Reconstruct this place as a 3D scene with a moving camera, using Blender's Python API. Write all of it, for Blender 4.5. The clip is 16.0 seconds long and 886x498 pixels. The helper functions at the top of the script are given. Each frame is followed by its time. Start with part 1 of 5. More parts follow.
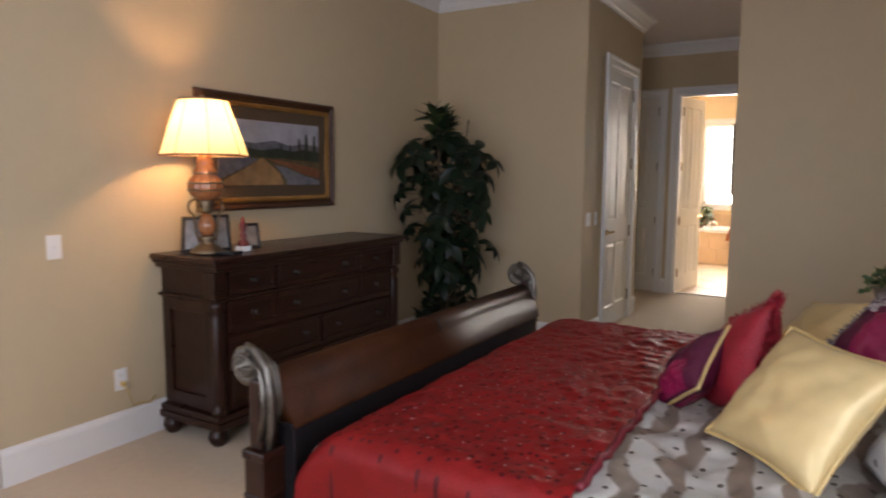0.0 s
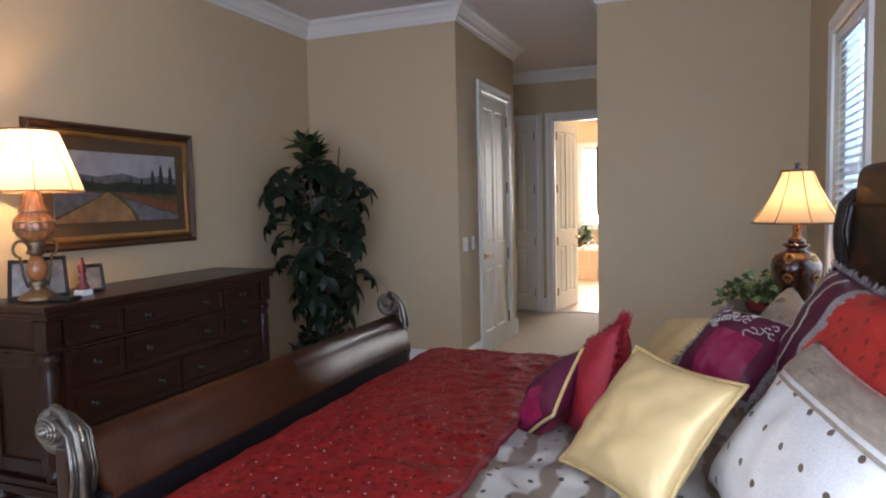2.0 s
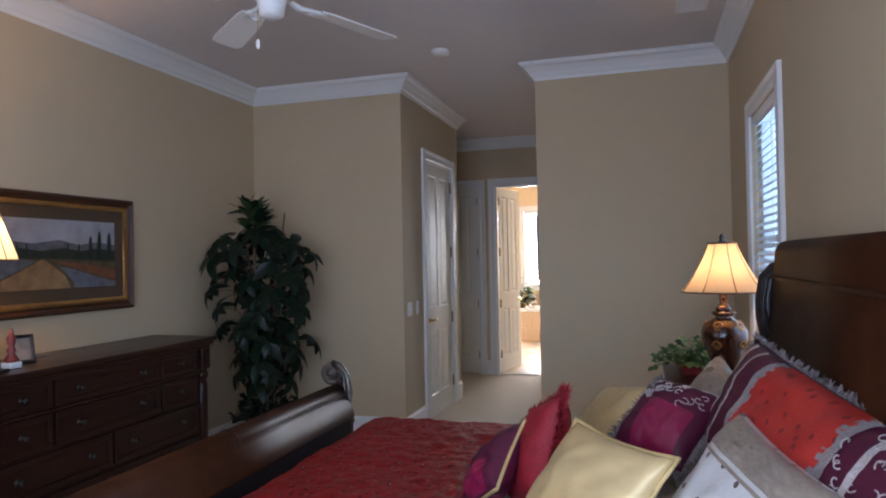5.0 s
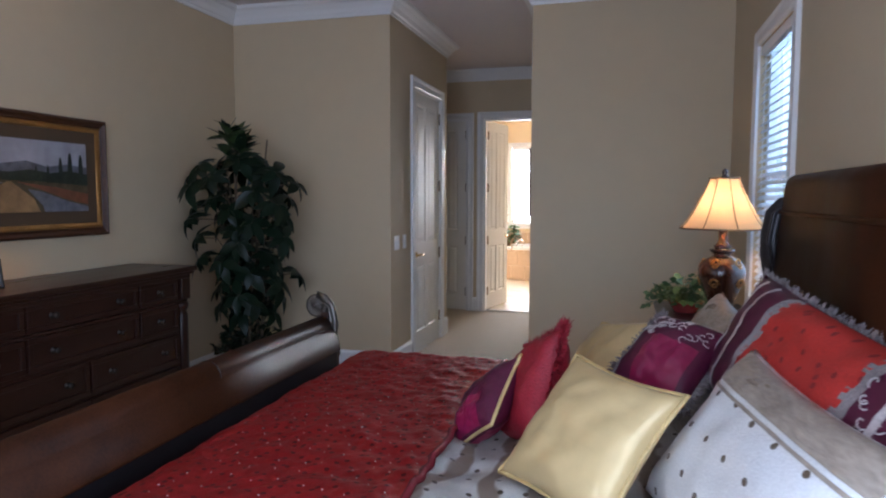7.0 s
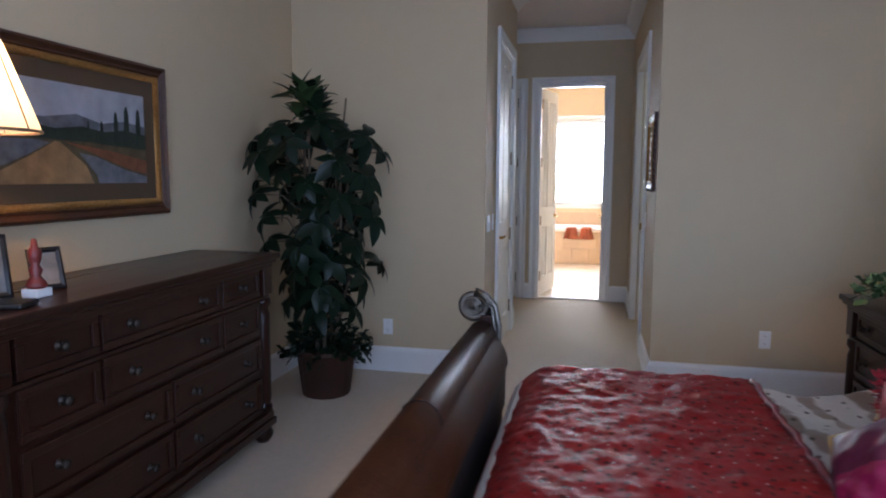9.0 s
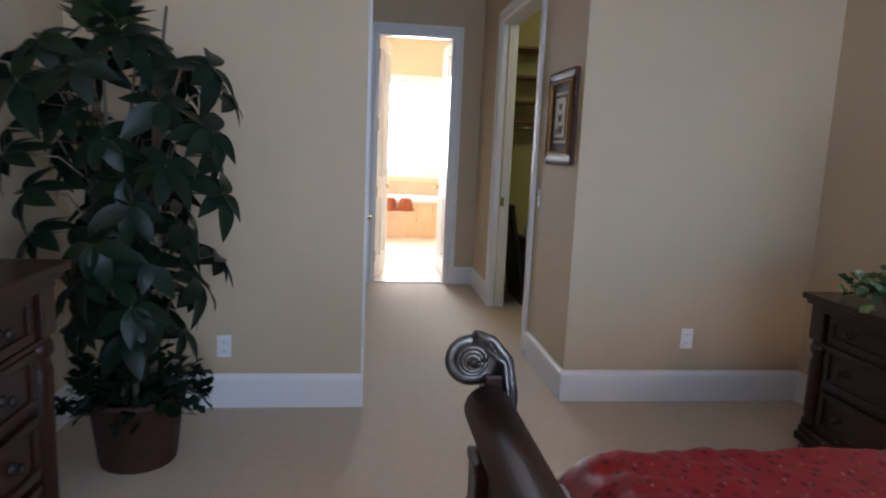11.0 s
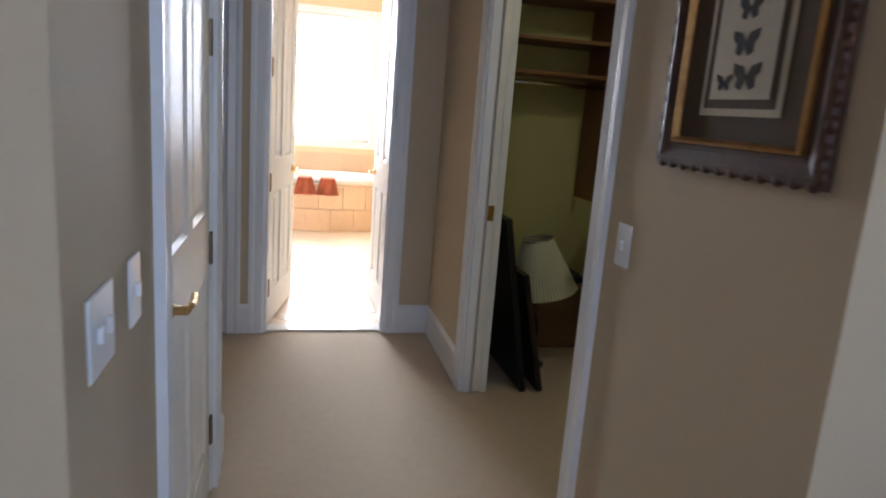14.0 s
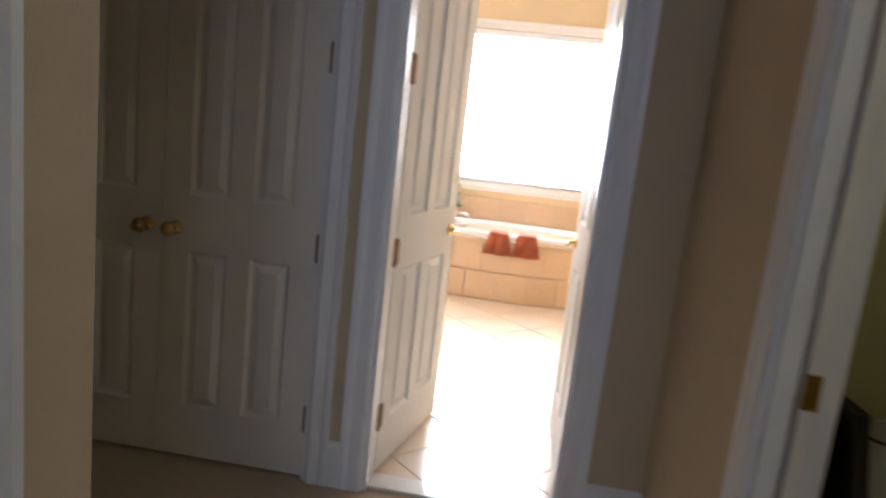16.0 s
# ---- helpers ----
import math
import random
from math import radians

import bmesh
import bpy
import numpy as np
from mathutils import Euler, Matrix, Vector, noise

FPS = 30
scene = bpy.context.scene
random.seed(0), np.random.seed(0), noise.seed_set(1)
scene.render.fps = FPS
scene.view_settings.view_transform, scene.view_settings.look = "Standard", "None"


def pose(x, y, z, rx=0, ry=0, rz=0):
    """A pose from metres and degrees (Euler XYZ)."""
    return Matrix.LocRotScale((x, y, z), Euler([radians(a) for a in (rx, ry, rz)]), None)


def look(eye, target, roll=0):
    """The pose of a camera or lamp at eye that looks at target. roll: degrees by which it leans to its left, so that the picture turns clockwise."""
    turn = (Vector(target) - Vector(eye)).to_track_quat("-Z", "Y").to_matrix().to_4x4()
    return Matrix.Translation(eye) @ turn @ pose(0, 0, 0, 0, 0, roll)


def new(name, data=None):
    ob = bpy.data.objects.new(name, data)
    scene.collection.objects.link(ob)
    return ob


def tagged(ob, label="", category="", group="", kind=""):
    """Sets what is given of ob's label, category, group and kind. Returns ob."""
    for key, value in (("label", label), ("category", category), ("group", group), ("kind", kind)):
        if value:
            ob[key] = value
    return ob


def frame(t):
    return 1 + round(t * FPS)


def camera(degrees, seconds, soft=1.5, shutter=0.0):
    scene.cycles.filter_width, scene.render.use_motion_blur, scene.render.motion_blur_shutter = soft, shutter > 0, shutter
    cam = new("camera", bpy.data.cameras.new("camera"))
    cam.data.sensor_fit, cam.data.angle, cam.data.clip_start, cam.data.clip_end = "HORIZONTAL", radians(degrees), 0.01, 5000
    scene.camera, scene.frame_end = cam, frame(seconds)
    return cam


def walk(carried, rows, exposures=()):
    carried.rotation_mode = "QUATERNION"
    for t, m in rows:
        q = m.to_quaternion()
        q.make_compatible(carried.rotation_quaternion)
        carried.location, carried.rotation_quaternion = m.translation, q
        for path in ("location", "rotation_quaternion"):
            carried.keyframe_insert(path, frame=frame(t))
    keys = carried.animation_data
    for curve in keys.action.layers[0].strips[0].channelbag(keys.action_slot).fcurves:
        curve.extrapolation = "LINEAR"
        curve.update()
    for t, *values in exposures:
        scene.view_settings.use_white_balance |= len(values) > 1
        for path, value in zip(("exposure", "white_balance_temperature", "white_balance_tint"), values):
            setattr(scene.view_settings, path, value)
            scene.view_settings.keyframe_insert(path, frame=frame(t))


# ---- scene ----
cam = camera(67.8, 16.0, soft=2.0, shutter=0.5)
PATH = [
    (0, (1.801, -5.313, 1.443), (0.787, -3.603, 1.223), 0.4),
    (0.5, (1.853, -5.183, 1.435), (0.989, -3.395, 1.197), -0.0),
    (1, (1.88, -5.138, 1.434), (1.112, -3.305, 1.205), -0.4),
    (1.5, (1.901, -5.12, 1.43), (1.15, -3.276, 1.238), -0.9),
    (2, (1.905, -5.138, 1.452), (1.165, -3.285, 1.308), -1.3),
    (2.5, (1.917, -5.161, 1.483), (1.194, -3.298, 1.4), -1.6),
    (3, (1.925, -5.172, 1.496), (1.227, -3.298, 1.484), -1.7),
    (3.5, (1.929, -5.182, 1.506), (1.257, -3.299, 1.543), -1.7),
    (4, (1.928, -5.189, 1.513), (1.283, -3.297, 1.567), -1.7),
    (6.5, (1.892, -5.198, 1.499), (1.38, -3.268, 1.399), -0.3),
    (7, (1.842, -5.063, 1.468), (1.311, -3.141, 1.31), 0.1),
    (7.5, (1.712, -4.845, 1.428), (1.128, -2.94, 1.248), 0.5),
    (8, (1.484, -4.589, 1.432), (0.829, -2.711, 1.223), 0.5),
    (9, (0.72, -4.50, 1.415), (0.28, -2.55, 1.195), 0.3),
    (9.6, (0.28, -4.25, 1.40), (0.08, -2.27, 1.155), 0.2),
    (10, (0.18, -4.03, 1.397), (0.09, -2.05, 1.135), 0.2),
    (10.5, (0.163, -3.714, 1.397), (0.204, -1.734, 1.117), 0.6),
    (11, (-0.019, -3.384, 1.396), (0.231, -1.424, 1.087), 2.5),
    (11.5, (-0.073, -2.986, 1.399), (0.281, -1.046, 1.064), 3.2),
    (12, (-0.081, -2.538, 1.392), (0.345, -0.615, 1.044), 3.4),
    (12.5, (-0.051, -2.152, 1.421), (0.416, -0.246, 1.038), 3.7),
    (13, (0.046, -1.676, 1.43), (0.543, 0.22, 1.031), 3.5),
    (13.5, (0.172, -1.189, 1.439), (0.659, 0.704, 1.017), 3.6),
    (14, (0.252, -0.795, 1.41), (0.706, 1.109, 0.998), 4.3),
    (14.5, (0.336, -0.482, 1.41), (0.735, 1.435, 0.999), 5.2),
    (15, (0.497, 0.004, 1.402), (0.803, 1.936, 0.986), 5.0),
    (15.5, (0.611, 0.534, 1.367), (0.684, 2.497, 0.992), 5.7),
    (16, (0.589, 0.897, 1.362), (0.359, 2.854, 1.022), 6.3),
]
walk(cam, [(t, look(eye, target, roll)) for t, eye, target, roll in PATH], exposures=[(0,-0.42,6700,15),(0.5,0.05,6400,13),(1.5,0.0,6100,12),(3.0,-0.45,5600,13),(4.2,-0.47,5500,13),(7,-0.4,5430,12.5),(8.2,-0.35,5030,12),(10.3,0.04,5250,11),(11.5,0.1,5200,11),(13,0.03,5050,10),(14.4,-0.05,5300,11),(15.4,-0.18,5480,11),(16,-0.5,5400,12)])

# ---- exposure and light ----
world = bpy.data.worlds.new("sky")
scene.world = world
world.use_nodes = True
wn = world.node_tree.nodes
sky_tex = wn.new("ShaderNodeTexSky")
sky_tex.sky_type, sky_tex.sun_disc = "NISHITA", False
sky_tex.sun_elevation, sky_tex.sun_rotation = radians(38), radians(20)
world.node_tree.links.new(sky_tex.outputs[0], wn["Background"].inputs[0])
wn["Background"].inputs[1].default_value = 0.1


def lamp(name, kind, m, power, color, size=0.0, size_y=0.0):
    d = bpy.data.lights.new(name, kind)
    d.energy, d.color = power, color
    if kind == "AREA":
        d.shape, d.size, d.size_y = "RECTANGLE", size, size_y
    elif kind == "SUN":
        d.angle = radians(size)
    else:
        d.shadow_soft_size = size
    ob = new(name, d)
    ob.matrix_world = m
    return ob


COOL = (0.74, 0.83, 1.0)
XL0 = -1.414
WARM = (1.0, 0.58, 0.27)
lamp("daylight_back_window", "AREA", look((1.15, -6.86, 1.55), (1.6, 0, 1.2)), 104, COOL, 2.2, 2.1)
lamp("daylight_west_window", "AREA", look((XL0 - 0.18, -5.75, 1.45), (1.9, -0.6, 1.15)), 16, COOL, 1.2, 1.9)
lamp("daylight_near_window", "AREA", look((2.74, -4.57, 1.6), (-0.6, -2.6, 1.1)), 33, COOL, 0.9, 1.5)
lamp("daylight_bed_window", "AREA", look((2.74, -1.21, 1.6), (0, -1.21, 1.3)), 19, (0.55, 0.76, 1.0), 0.9, 1.5)
lamp("daylight_bath_window", "AREA", look((0.46, 7.62, 1.65), (0.5, 3.0, 0.3)), 460, (1.0, 0.95, 0.88), 1.5, 1.6)
lamp("daylight_bath_side_window", "AREA", look((-1.64, 5.6, 1.65), (0.6, 5.4, 0.5)), 45, (1.0, 0.95, 0.88), 1.1, 1.5)
lamp("closet_ceiling_bulb", "POINT", pose(2.1, 1.0, 2.85), 12, (1.0, 0.88, 0.55), 0.08)
lamp("bulb_dresser_lamp", "POINT", pose(-1.12, -2.90, 1.68), 27, WARM, 0.04)
lamp("bulb_bedside_lamp", "POINT", pose(2.335, -1.36, 1.41), 10.0, WARM, 0.03)


# ---- materials ----
def mat(name, color, rough=0.6, metal=0.0, bump=0.0, scale=40.0, vary=0.12, spec=0.5, stretch=(1, 1, 1), sheen=0.0, island=0.0, coat=0.0):
    """A surface with grain at two scales, fine relief and slightly uneven gloss."""
    m = bpy.data.materials.new(name)
    m.use_nodes = True
    n, l = m.node_tree.nodes, m.node_tree.links
    b = n["Principled BSDF"]
    b.inputs["Metallic"].default_value = metal
    b.inputs["Specular IOR Level"].default_value = spec
    b.inputs["Sheen Weight"].default_value = sheen
    b.inputs["Coat Weight"].default_value = coat
    tc = n.new("ShaderNodeTexCoord")
    mp = n.new("ShaderNodeMapping")
    mp.inputs["Scale"].default_value = stretch
    l.new(tc.outputs["Object"], mp.inputs[0])
    fine, wide = n.new("ShaderNodeTexNoise"), n.new("ShaderNodeTexNoise")
    fine.inputs["Scale"].default_value, fine.inputs["Detail"].default_value = scale, 5
    wide.inputs["Scale"].default_value, wide.inputs["Detail"].default_value = scale * 0.06, 3
    l.new(mp.outputs[0], fine.inputs[0]), l.new(mp.outputs[0], wide.inputs[0])
    add = n.new("ShaderNodeMath")
    add.operation = "ADD"
    l.new(fine.outputs[0], add.inputs[0]), l.new(wide.outputs[0], add.inputs[1])
    last = add.outputs[0]
    if island:
        info, geo, sm, s2 = n.new("ShaderNodeObjectInfo"), n.new("ShaderNodeNewGeometry"), n.new("ShaderNodeMath"), n.new("ShaderNodeMath")
        sm.operation = s2.operation = "MULTIPLY_ADD"
        sm.inputs[1].default_value = s2.inputs[1].default_value = island
        l.new(info.outputs["Random"], sm.inputs[0]), l.new(last, sm.inputs[2])
        l.new(geo.outputs["Random Per Island"], s2.inputs[0]), l.new(sm.outputs[0], s2.inputs[2])
        last = s2.outputs[0]
    ramp = n.new("ShaderNodeMapRange")
    ramp.inputs["From Min"].default_value, ramp.inputs["From Max"].default_value = 0.6, 1.4 + 2 * island
    l.new(last, ramp.inputs[0])
    mix = n.new("ShaderNodeMix")
    mix.data_type = "RGBA"
    mix.inputs[6].default_value = (*[c * (1 - vary) for c in color], 1)
    mix.inputs[7].default_value = (*[min(1, c * (1 + vary)) for c in color], 1)
    l.new(ramp.outputs[0], mix.inputs[0]), l.new(mix.outputs[2], b.inputs["Base Color"])
    rr = n.new("ShaderNodeMapRange")
    rr.inputs["To Min"].default_value, rr.inputs["To Max"].default_value = max(0.03, rough - 0.07), min(1, rough + 0.07)
    l.new(wide.outputs[0], rr.inputs[0]), l.new(rr.outputs[0], b.inputs["Roughness"])
    if bump:
        bp = n.new("ShaderNodeBump")
        bp.inputs["Strength"].default_value, bp.inputs["Distance"].default_value = bump, 0.004
        l.new(fine.outputs[0], bp.inputs["Height"]), l.new(bp.outputs[0], b.inputs["Normal"])
    return m


def glow(name, color, strength):
    m = bpy.data.materials.new(name)
    m.use_nodes = True
    b = m.node_tree.nodes["Principled BSDF"]
    b.inputs["Base Color"].default_value = (*color, 1)
    b.inputs["Emission Color"].default_value = (*color, 1)
    b.inputs["Emission Strength"].default_value = strength
    return m


def cloth_shade(name, color, dense=0.45):
    """Thin lamp fabric that lets the bulb's light through."""
    m = bpy.data.materials.new(name)
    m.use_nodes = True
    n, l = m.node_tree.nodes, m.node_tree.links
    out, tr, df, mx = n["Material Output"], n.new("ShaderNodeBsdfTranslucent"), n.new("ShaderNodeBsdfDiffuse"), n.new("ShaderNodeMixShader")
    wv, rp = n.new("ShaderNodeTexNoise"), n.new("ShaderNodeMix")
    wv.inputs["Scale"].default_value = 90
    rp.data_type = "RGBA"
    rp.inputs[6].default_value = (*[c * 0.9 for c in color], 1)
    rp.inputs[7].default_value = (*color, 1)
    l.new(wv.outputs[0], rp.inputs[0])
    l.new(rp.outputs[2], tr.inputs[0]), l.new(rp.outputs[2], df.inputs[0])
    mx.inputs[0].default_value = dense
    l.new(tr.outputs[0], mx.inputs[1]), l.new(df.outputs[0], mx.inputs[2]), l.new(mx.outputs[0], out.inputs[0])
    return m


def dotted(name, ground, dots, scale, size, rough=0.55, stripe=None, scatter=0.35, uneven=0.12):
    """Woven cloth with small embroidered motifs in rows, and stripes where given."""
    m = mat(name, ground, rough, bump=0.35, scale=160, vary=uneven)
    n, l = m.node_tree.nodes, m.node_tree.links
    b = n["Principled BSDF"]
    tc, vo, lt, mx = n.new("ShaderNodeTexCoord"), n.new("ShaderNodeTexVoronoi"), n.new("ShaderNodeMath"), n.new("ShaderNodeMix")
    vo.inputs["Scale"].default_value, vo.inputs["Randomness"].default_value = scale, scatter
    vo.voronoi_dimensions = "2D"
    lt.operation = "LESS_THAN"
    lt.inputs[1].default_value = size
    mx.data_type = "RGBA"
    base = b.inputs["Base Color"].links[0].from_socket
    if stripe:
        wv, cr, sx = n.new("ShaderNodeTexWave"), n.new("ShaderNodeMapRange"), n.new("ShaderNodeMix")
        wv.inputs["Scale"].default_value, wv.inputs["Distortion"].default_value, wv.inputs["Detail"].default_value = stripe[1], 9.0, 3
        cr.inputs[1].default_value, cr.inputs[2].default_value = 0.62, 0.8
        sx.data_type = "RGBA"
        sx.inputs[7].default_value = (*stripe[0], 1)
        l.new(tc.outputs["Object"], wv.inputs[0]), l.new(wv.outputs[0], cr.inputs[0]), l.new(cr.outputs[0], sx.inputs[0])
        l.new(base, sx.inputs[6])
        base = sx.outputs[2]
    l.new(tc.outputs["Object"], vo.inputs[0]), l.new(vo.outputs["Distance"], lt.inputs[0])
    l.new(lt.outputs[0], mx.inputs[0]), l.new(base, mx.inputs[6])
    mx.inputs[7].default_value = (*dots, 1)
    l.new(mx.outputs[2], b.inputs["Base Color"])
    return m


M_WALL = mat("wall_paint", (0.57, 0.455, 0.30), 0.75, bump=0.12, scale=140, vary=0.03, spec=0.3)
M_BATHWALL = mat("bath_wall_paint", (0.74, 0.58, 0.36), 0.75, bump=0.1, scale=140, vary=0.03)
M_OLIVE = mat("olive_wall_paint", (0.50, 0.46, 0.20), 0.8, bump=0.1, scale=140, vary=0.04)
M_CEIL = mat("ceiling_paint", (0.72, 0.665, 0.655), 0.85, bump=0.15, scale=120, vary=0.02)
M_TRIM = mat("white_trim_paint", (0.80, 0.79, 0.78), 0.35, bump=0.05, scale=60, vary=0.02)
M_DOOR = mat("white_door_paint", (0.80, 0.77, 0.71), 0.45, bump=0.05, scale=60, vary=0.02)
M_CARPET = mat("beige_carpet", (0.59, 0.465, 0.32), 0.95, bump=0.8, scale=420, vary=0.09, spec=0.1, sheen=0.3)
M_TILE = mat("cream_floor_tile", (0.72, 0.60, 0.46), 0.22, bump=0.05, scale=14, vary=0.08, island=0.25)
M_TUBTILE = mat("travertine_tile", (0.62, 0.44, 0.28), 0.35, bump=0.1, scale=22, vary=0.16, island=0.5)
M_GROUT = mat("grout", (0.60, 0.47, 0.33), 0.9, bump=0.3, scale=120)
M_WOOD = mat("dark_cherry_wood", (0.024, 0.0075, 0.0042), 0.30, bump=0.06, scale=26, vary=0.45, stretch=(6, 0.7, 6), spec=0.4)
M_WOOD2 = mat("dark_cherry_front", (0.024, 0.0072, 0.004), 0.33, bump=0.06, scale=26, vary=0.4, stretch=(6, 0.7, 6), spec=0.35)
M_CLOSETWOOD = mat("warm_closet_wood", (0.20, 0.085, 0.03), 0.45, bump=0.08, scale=30, vary=0.3, stretch=(0.7, 6, 6))
M_LEATHER = mat("brown_leather", (0.038, 0.0115, 0.0038), 0.50, bump=0.12, scale=120, vary=0.45, spec=0.09)
M_DARKWOOD = mat("ebonised_wood", (0.010, 0.008, 0.009), 0.42, bump=0.1, scale=26, vary=0.4, stretch=(6, 0.7, 6), spec=0.2)
M_SILVER = mat("tarnished_silver", (0.145, 0.128, 0.11), 0.30, metal=0.9, bump=0.3, scale=70, vary=0.4)
M_BLACKMETAL = mat("blackened_scroll", (0.035, 0.03, 0.03), 0.35, metal=0.3, bump=0.2, scale=70, vary=0.4)
M_BRASS = mat("polished_brass", (0.72, 0.50, 0.20), 0.2, metal=1.0, scale=60, vary=0.1)
M_BRONZE = mat("aged_bronze", (0.22, 0.16, 0.10), 0.4, metal=0.9, scale=60, vary=0.25)
M_PEWTER = mat("pewter_knob", (0.045, 0.035, 0.028), 0.5, metal=0.7, scale=80, vary=0.3)
M_GILT = mat("antique_gilt", (0.40, 0.21, 0.06), 0.38, metal=0.6, bump=0.4, scale=70, vary=0.4)
M_FRAMEWOOD = mat("walnut_frame", (0.058, 0.021, 0.008), 0.5, bump=0.3, scale=50, vary=0.45)
M_MATBOARD = mat("brown_matboard", (0.085, 0.052, 0.026), 0.8, bump=0.2, scale=200, vary=0.12)
M_CREAM = mat("cream_paper", (0.62, 0.54, 0.40), 0.85, scale=60, vary=0.08)
M_PLASTIC = mat("white_plastic", (0.82, 0.81, 0.80), 0.3, scale=60, vary=0.02)
M_BLIND = mat("white_blind_slat", (0.80, 0.82, 0.85), 0.45, scale=60, vary=0.03)
M_LEAF = mat("dark_leaf", (0.0085, 0.018, 0.0085), 0.36, bump=0.2, scale=30, vary=0.6, island=0.7, spec=0.2)
M_LEAFTOP = mat("young_leaf", (0.040, 0.066, 0.020), 0.45, bump=0.3, scale=30, vary=0.35, island=0.4)
M_IVY = mat("ivy_leaf", (0.06, 0.115, 0.04), 0.45, bump=0.3, scale=30, vary=0.4, island=0.5)
M_STEM = mat("grey_stem", (0.17, 0.13, 0.09), 0.8, bump=0.5, scale=60, vary=0.3)
M_WICKER = mat("brown_wicker", (0.05, 0.019, 0.011), 0.6, bump=0.8, scale=60, vary=0.4, stretch=(1, 1, 3))
M_SOIL = mat("moss_soil", (0.04, 0.035, 0.02), 0.95, bump=1.0, scale=90, vary=0.4)
M_REDPOT = mat("red_glazed_pot", (0.32, 0.05, 0.05), 0.25, scale=40, vary=0.15)
M_RED = dotted("red_quilt_cloth", (0.41, 0.015, 0.016), (0.15, 0.006, 0.010), 22.0, 0.17, 0.5, None, 0.85, 0.3)
M_REDTRIM = mat("dark_red_trim", (0.16, 0.010, 0.018), 0.6, bump=0.5, scale=200, vary=0.3)
M_REDFUR = mat("red_ruffle", (0.29, 0.009, 0.020), 0.6, bump=0.8, scale=120, vary=0.35)
M_SHEET = dotted("cream_damask_cloth", (0.80, 0.76, 0.70), (0.14, 0.10, 0.07), 12.0, 0.10, 0.33, stripe=((0.40, 0.31, 0.24), 2.2))
M_WHITE = dotted("white_satin_dots", (0.80, 0.78, 0.75), (0.13, 0.09, 0.06), 9.5, 0.085, 0.34, None, 0.12)
M_LACE = mat("taupe_lace_border", (0.33, 0.265, 0.205), 0.28, bump=1.0, scale=34, vary=0.4, stretch=(1, 3, 1))
M_GOLD = mat("gold_satin", (0.66, 0.48, 0.22), 0.36, metal=0.14, bump=0.25, scale=12, vary=0.14)
M_CORD = mat("gold_cord", (0.62, 0.44, 0.18), 0.45, bump=0.8, scale=200, vary=0.3)
M_BURG = mat("burgundy_velvet", (0.085, 0.006, 0.028), 0.5, bump=0.25, scale=60, vary=0.3)
M_MAGENTA = mat("magenta_silk", (0.24, 0.010, 0.055), 0.35, bump=0.25, scale=30, vary=0.25)
M_REDSILK = dotted("red_beaded_silk", (0.48, 0.030, 0.022), (0.22, 0.010, 0.016), 15.0, 0.13, 0.5, None, 0.9, 0.3)
M_FRINGE = mat("grey_feather_fringe", (0.21, 0.165, 0.155), 0.8, bump=1.0, scale=140, vary=0.5, sheen=0.4)
M_EMBROID = mat("silver_embroidery", (0.52, 0.45, 0.42), 0.5, bump=0.9, scale=120, vary=0.4)
M_MATTRESS = mat("mattress_ticking", (0.5, 0.45, 0.4), 0.8, bump=0.2, scale=60)
M_SHADE = cloth_shade("ivory_lamp_fabric", (0.80, 0.68, 0.48))
M_SHADE2 = cloth_shade("cream_lamp_fabric", (0.74, 0.54, 0.32), 0.66)
M_TRIMCORD = mat("dark_shade_piping", (0.15, 0.09, 0.05), 0.7, scale=90)
M_AMBER = mat("amber_ceramic", (0.042, 0.011, 0.005), 0.2, bump=0.2, scale=26, vary=0.45, coat=0.4)
M_AMBERLIGHT = mat("pale_amber_glass", (0.36, 0.135, 0.05), 0.2, bump=0.2, scale=26, vary=0.4, coat=0.5)
M_BLACK = mat("black_lacquer", (0.012, 0.011, 0.012), 0.35, scale=40, vary=0.3)
M_REDCANDLE = mat("dark_red_carved_wood", (0.15, 0.020, 0.016), 0.4, bump=0.3, scale=60, vary=0.3)
M_PHOTO = mat("photo_print", (0.20, 0.18, 0.17), 0.3, scale=18, vary=0.7)
M_PORCELAIN = mat("white_tub_enamel", (0.82, 0.80, 0.76), 0.12, scale=30, vary=0.02, coat=0.6)
M_TOWEL = mat("rust_orange_towel", (0.52, 0.15, 0.065), 0.95, bump=1.0, scale=150, vary=0.3, sheen=0.4)
M_CHROME = mat("brushed_nickel", (0.62, 0.60, 0.57), 0.2, metal=1.0, scale=60, vary=0.06)
M_CARDBOARD = mat("brown_cardboard", (0.30, 0.18, 0.09), 0.85, bump=0.2, scale=60, vary=0.2)
M_PLEAT = mat("ivory_pleated_fabric", (0.62, 0.60, 0.44), 0.75, bump=0.2, scale=80, vary=0.08)
M_SKYPIC = mat("painted_sky", (0.38, 0.37, 0.41), 0.6, bump=0.5, scale=9, vary=0.35, stretch=(1, 1, 3))
M_HILLPIC = mat("painted_hills", (0.13, 0.13, 0.15), 0.6, bump=0.5, scale=22, vary=0.6, stretch=(1, 1, 3))
M_FIELDPIC = mat("painted_field", (0.085, 0.062, 0.028), 0.6, bump=0.5, scale=22, vary=0.7, stretch=(1, 1, 3))
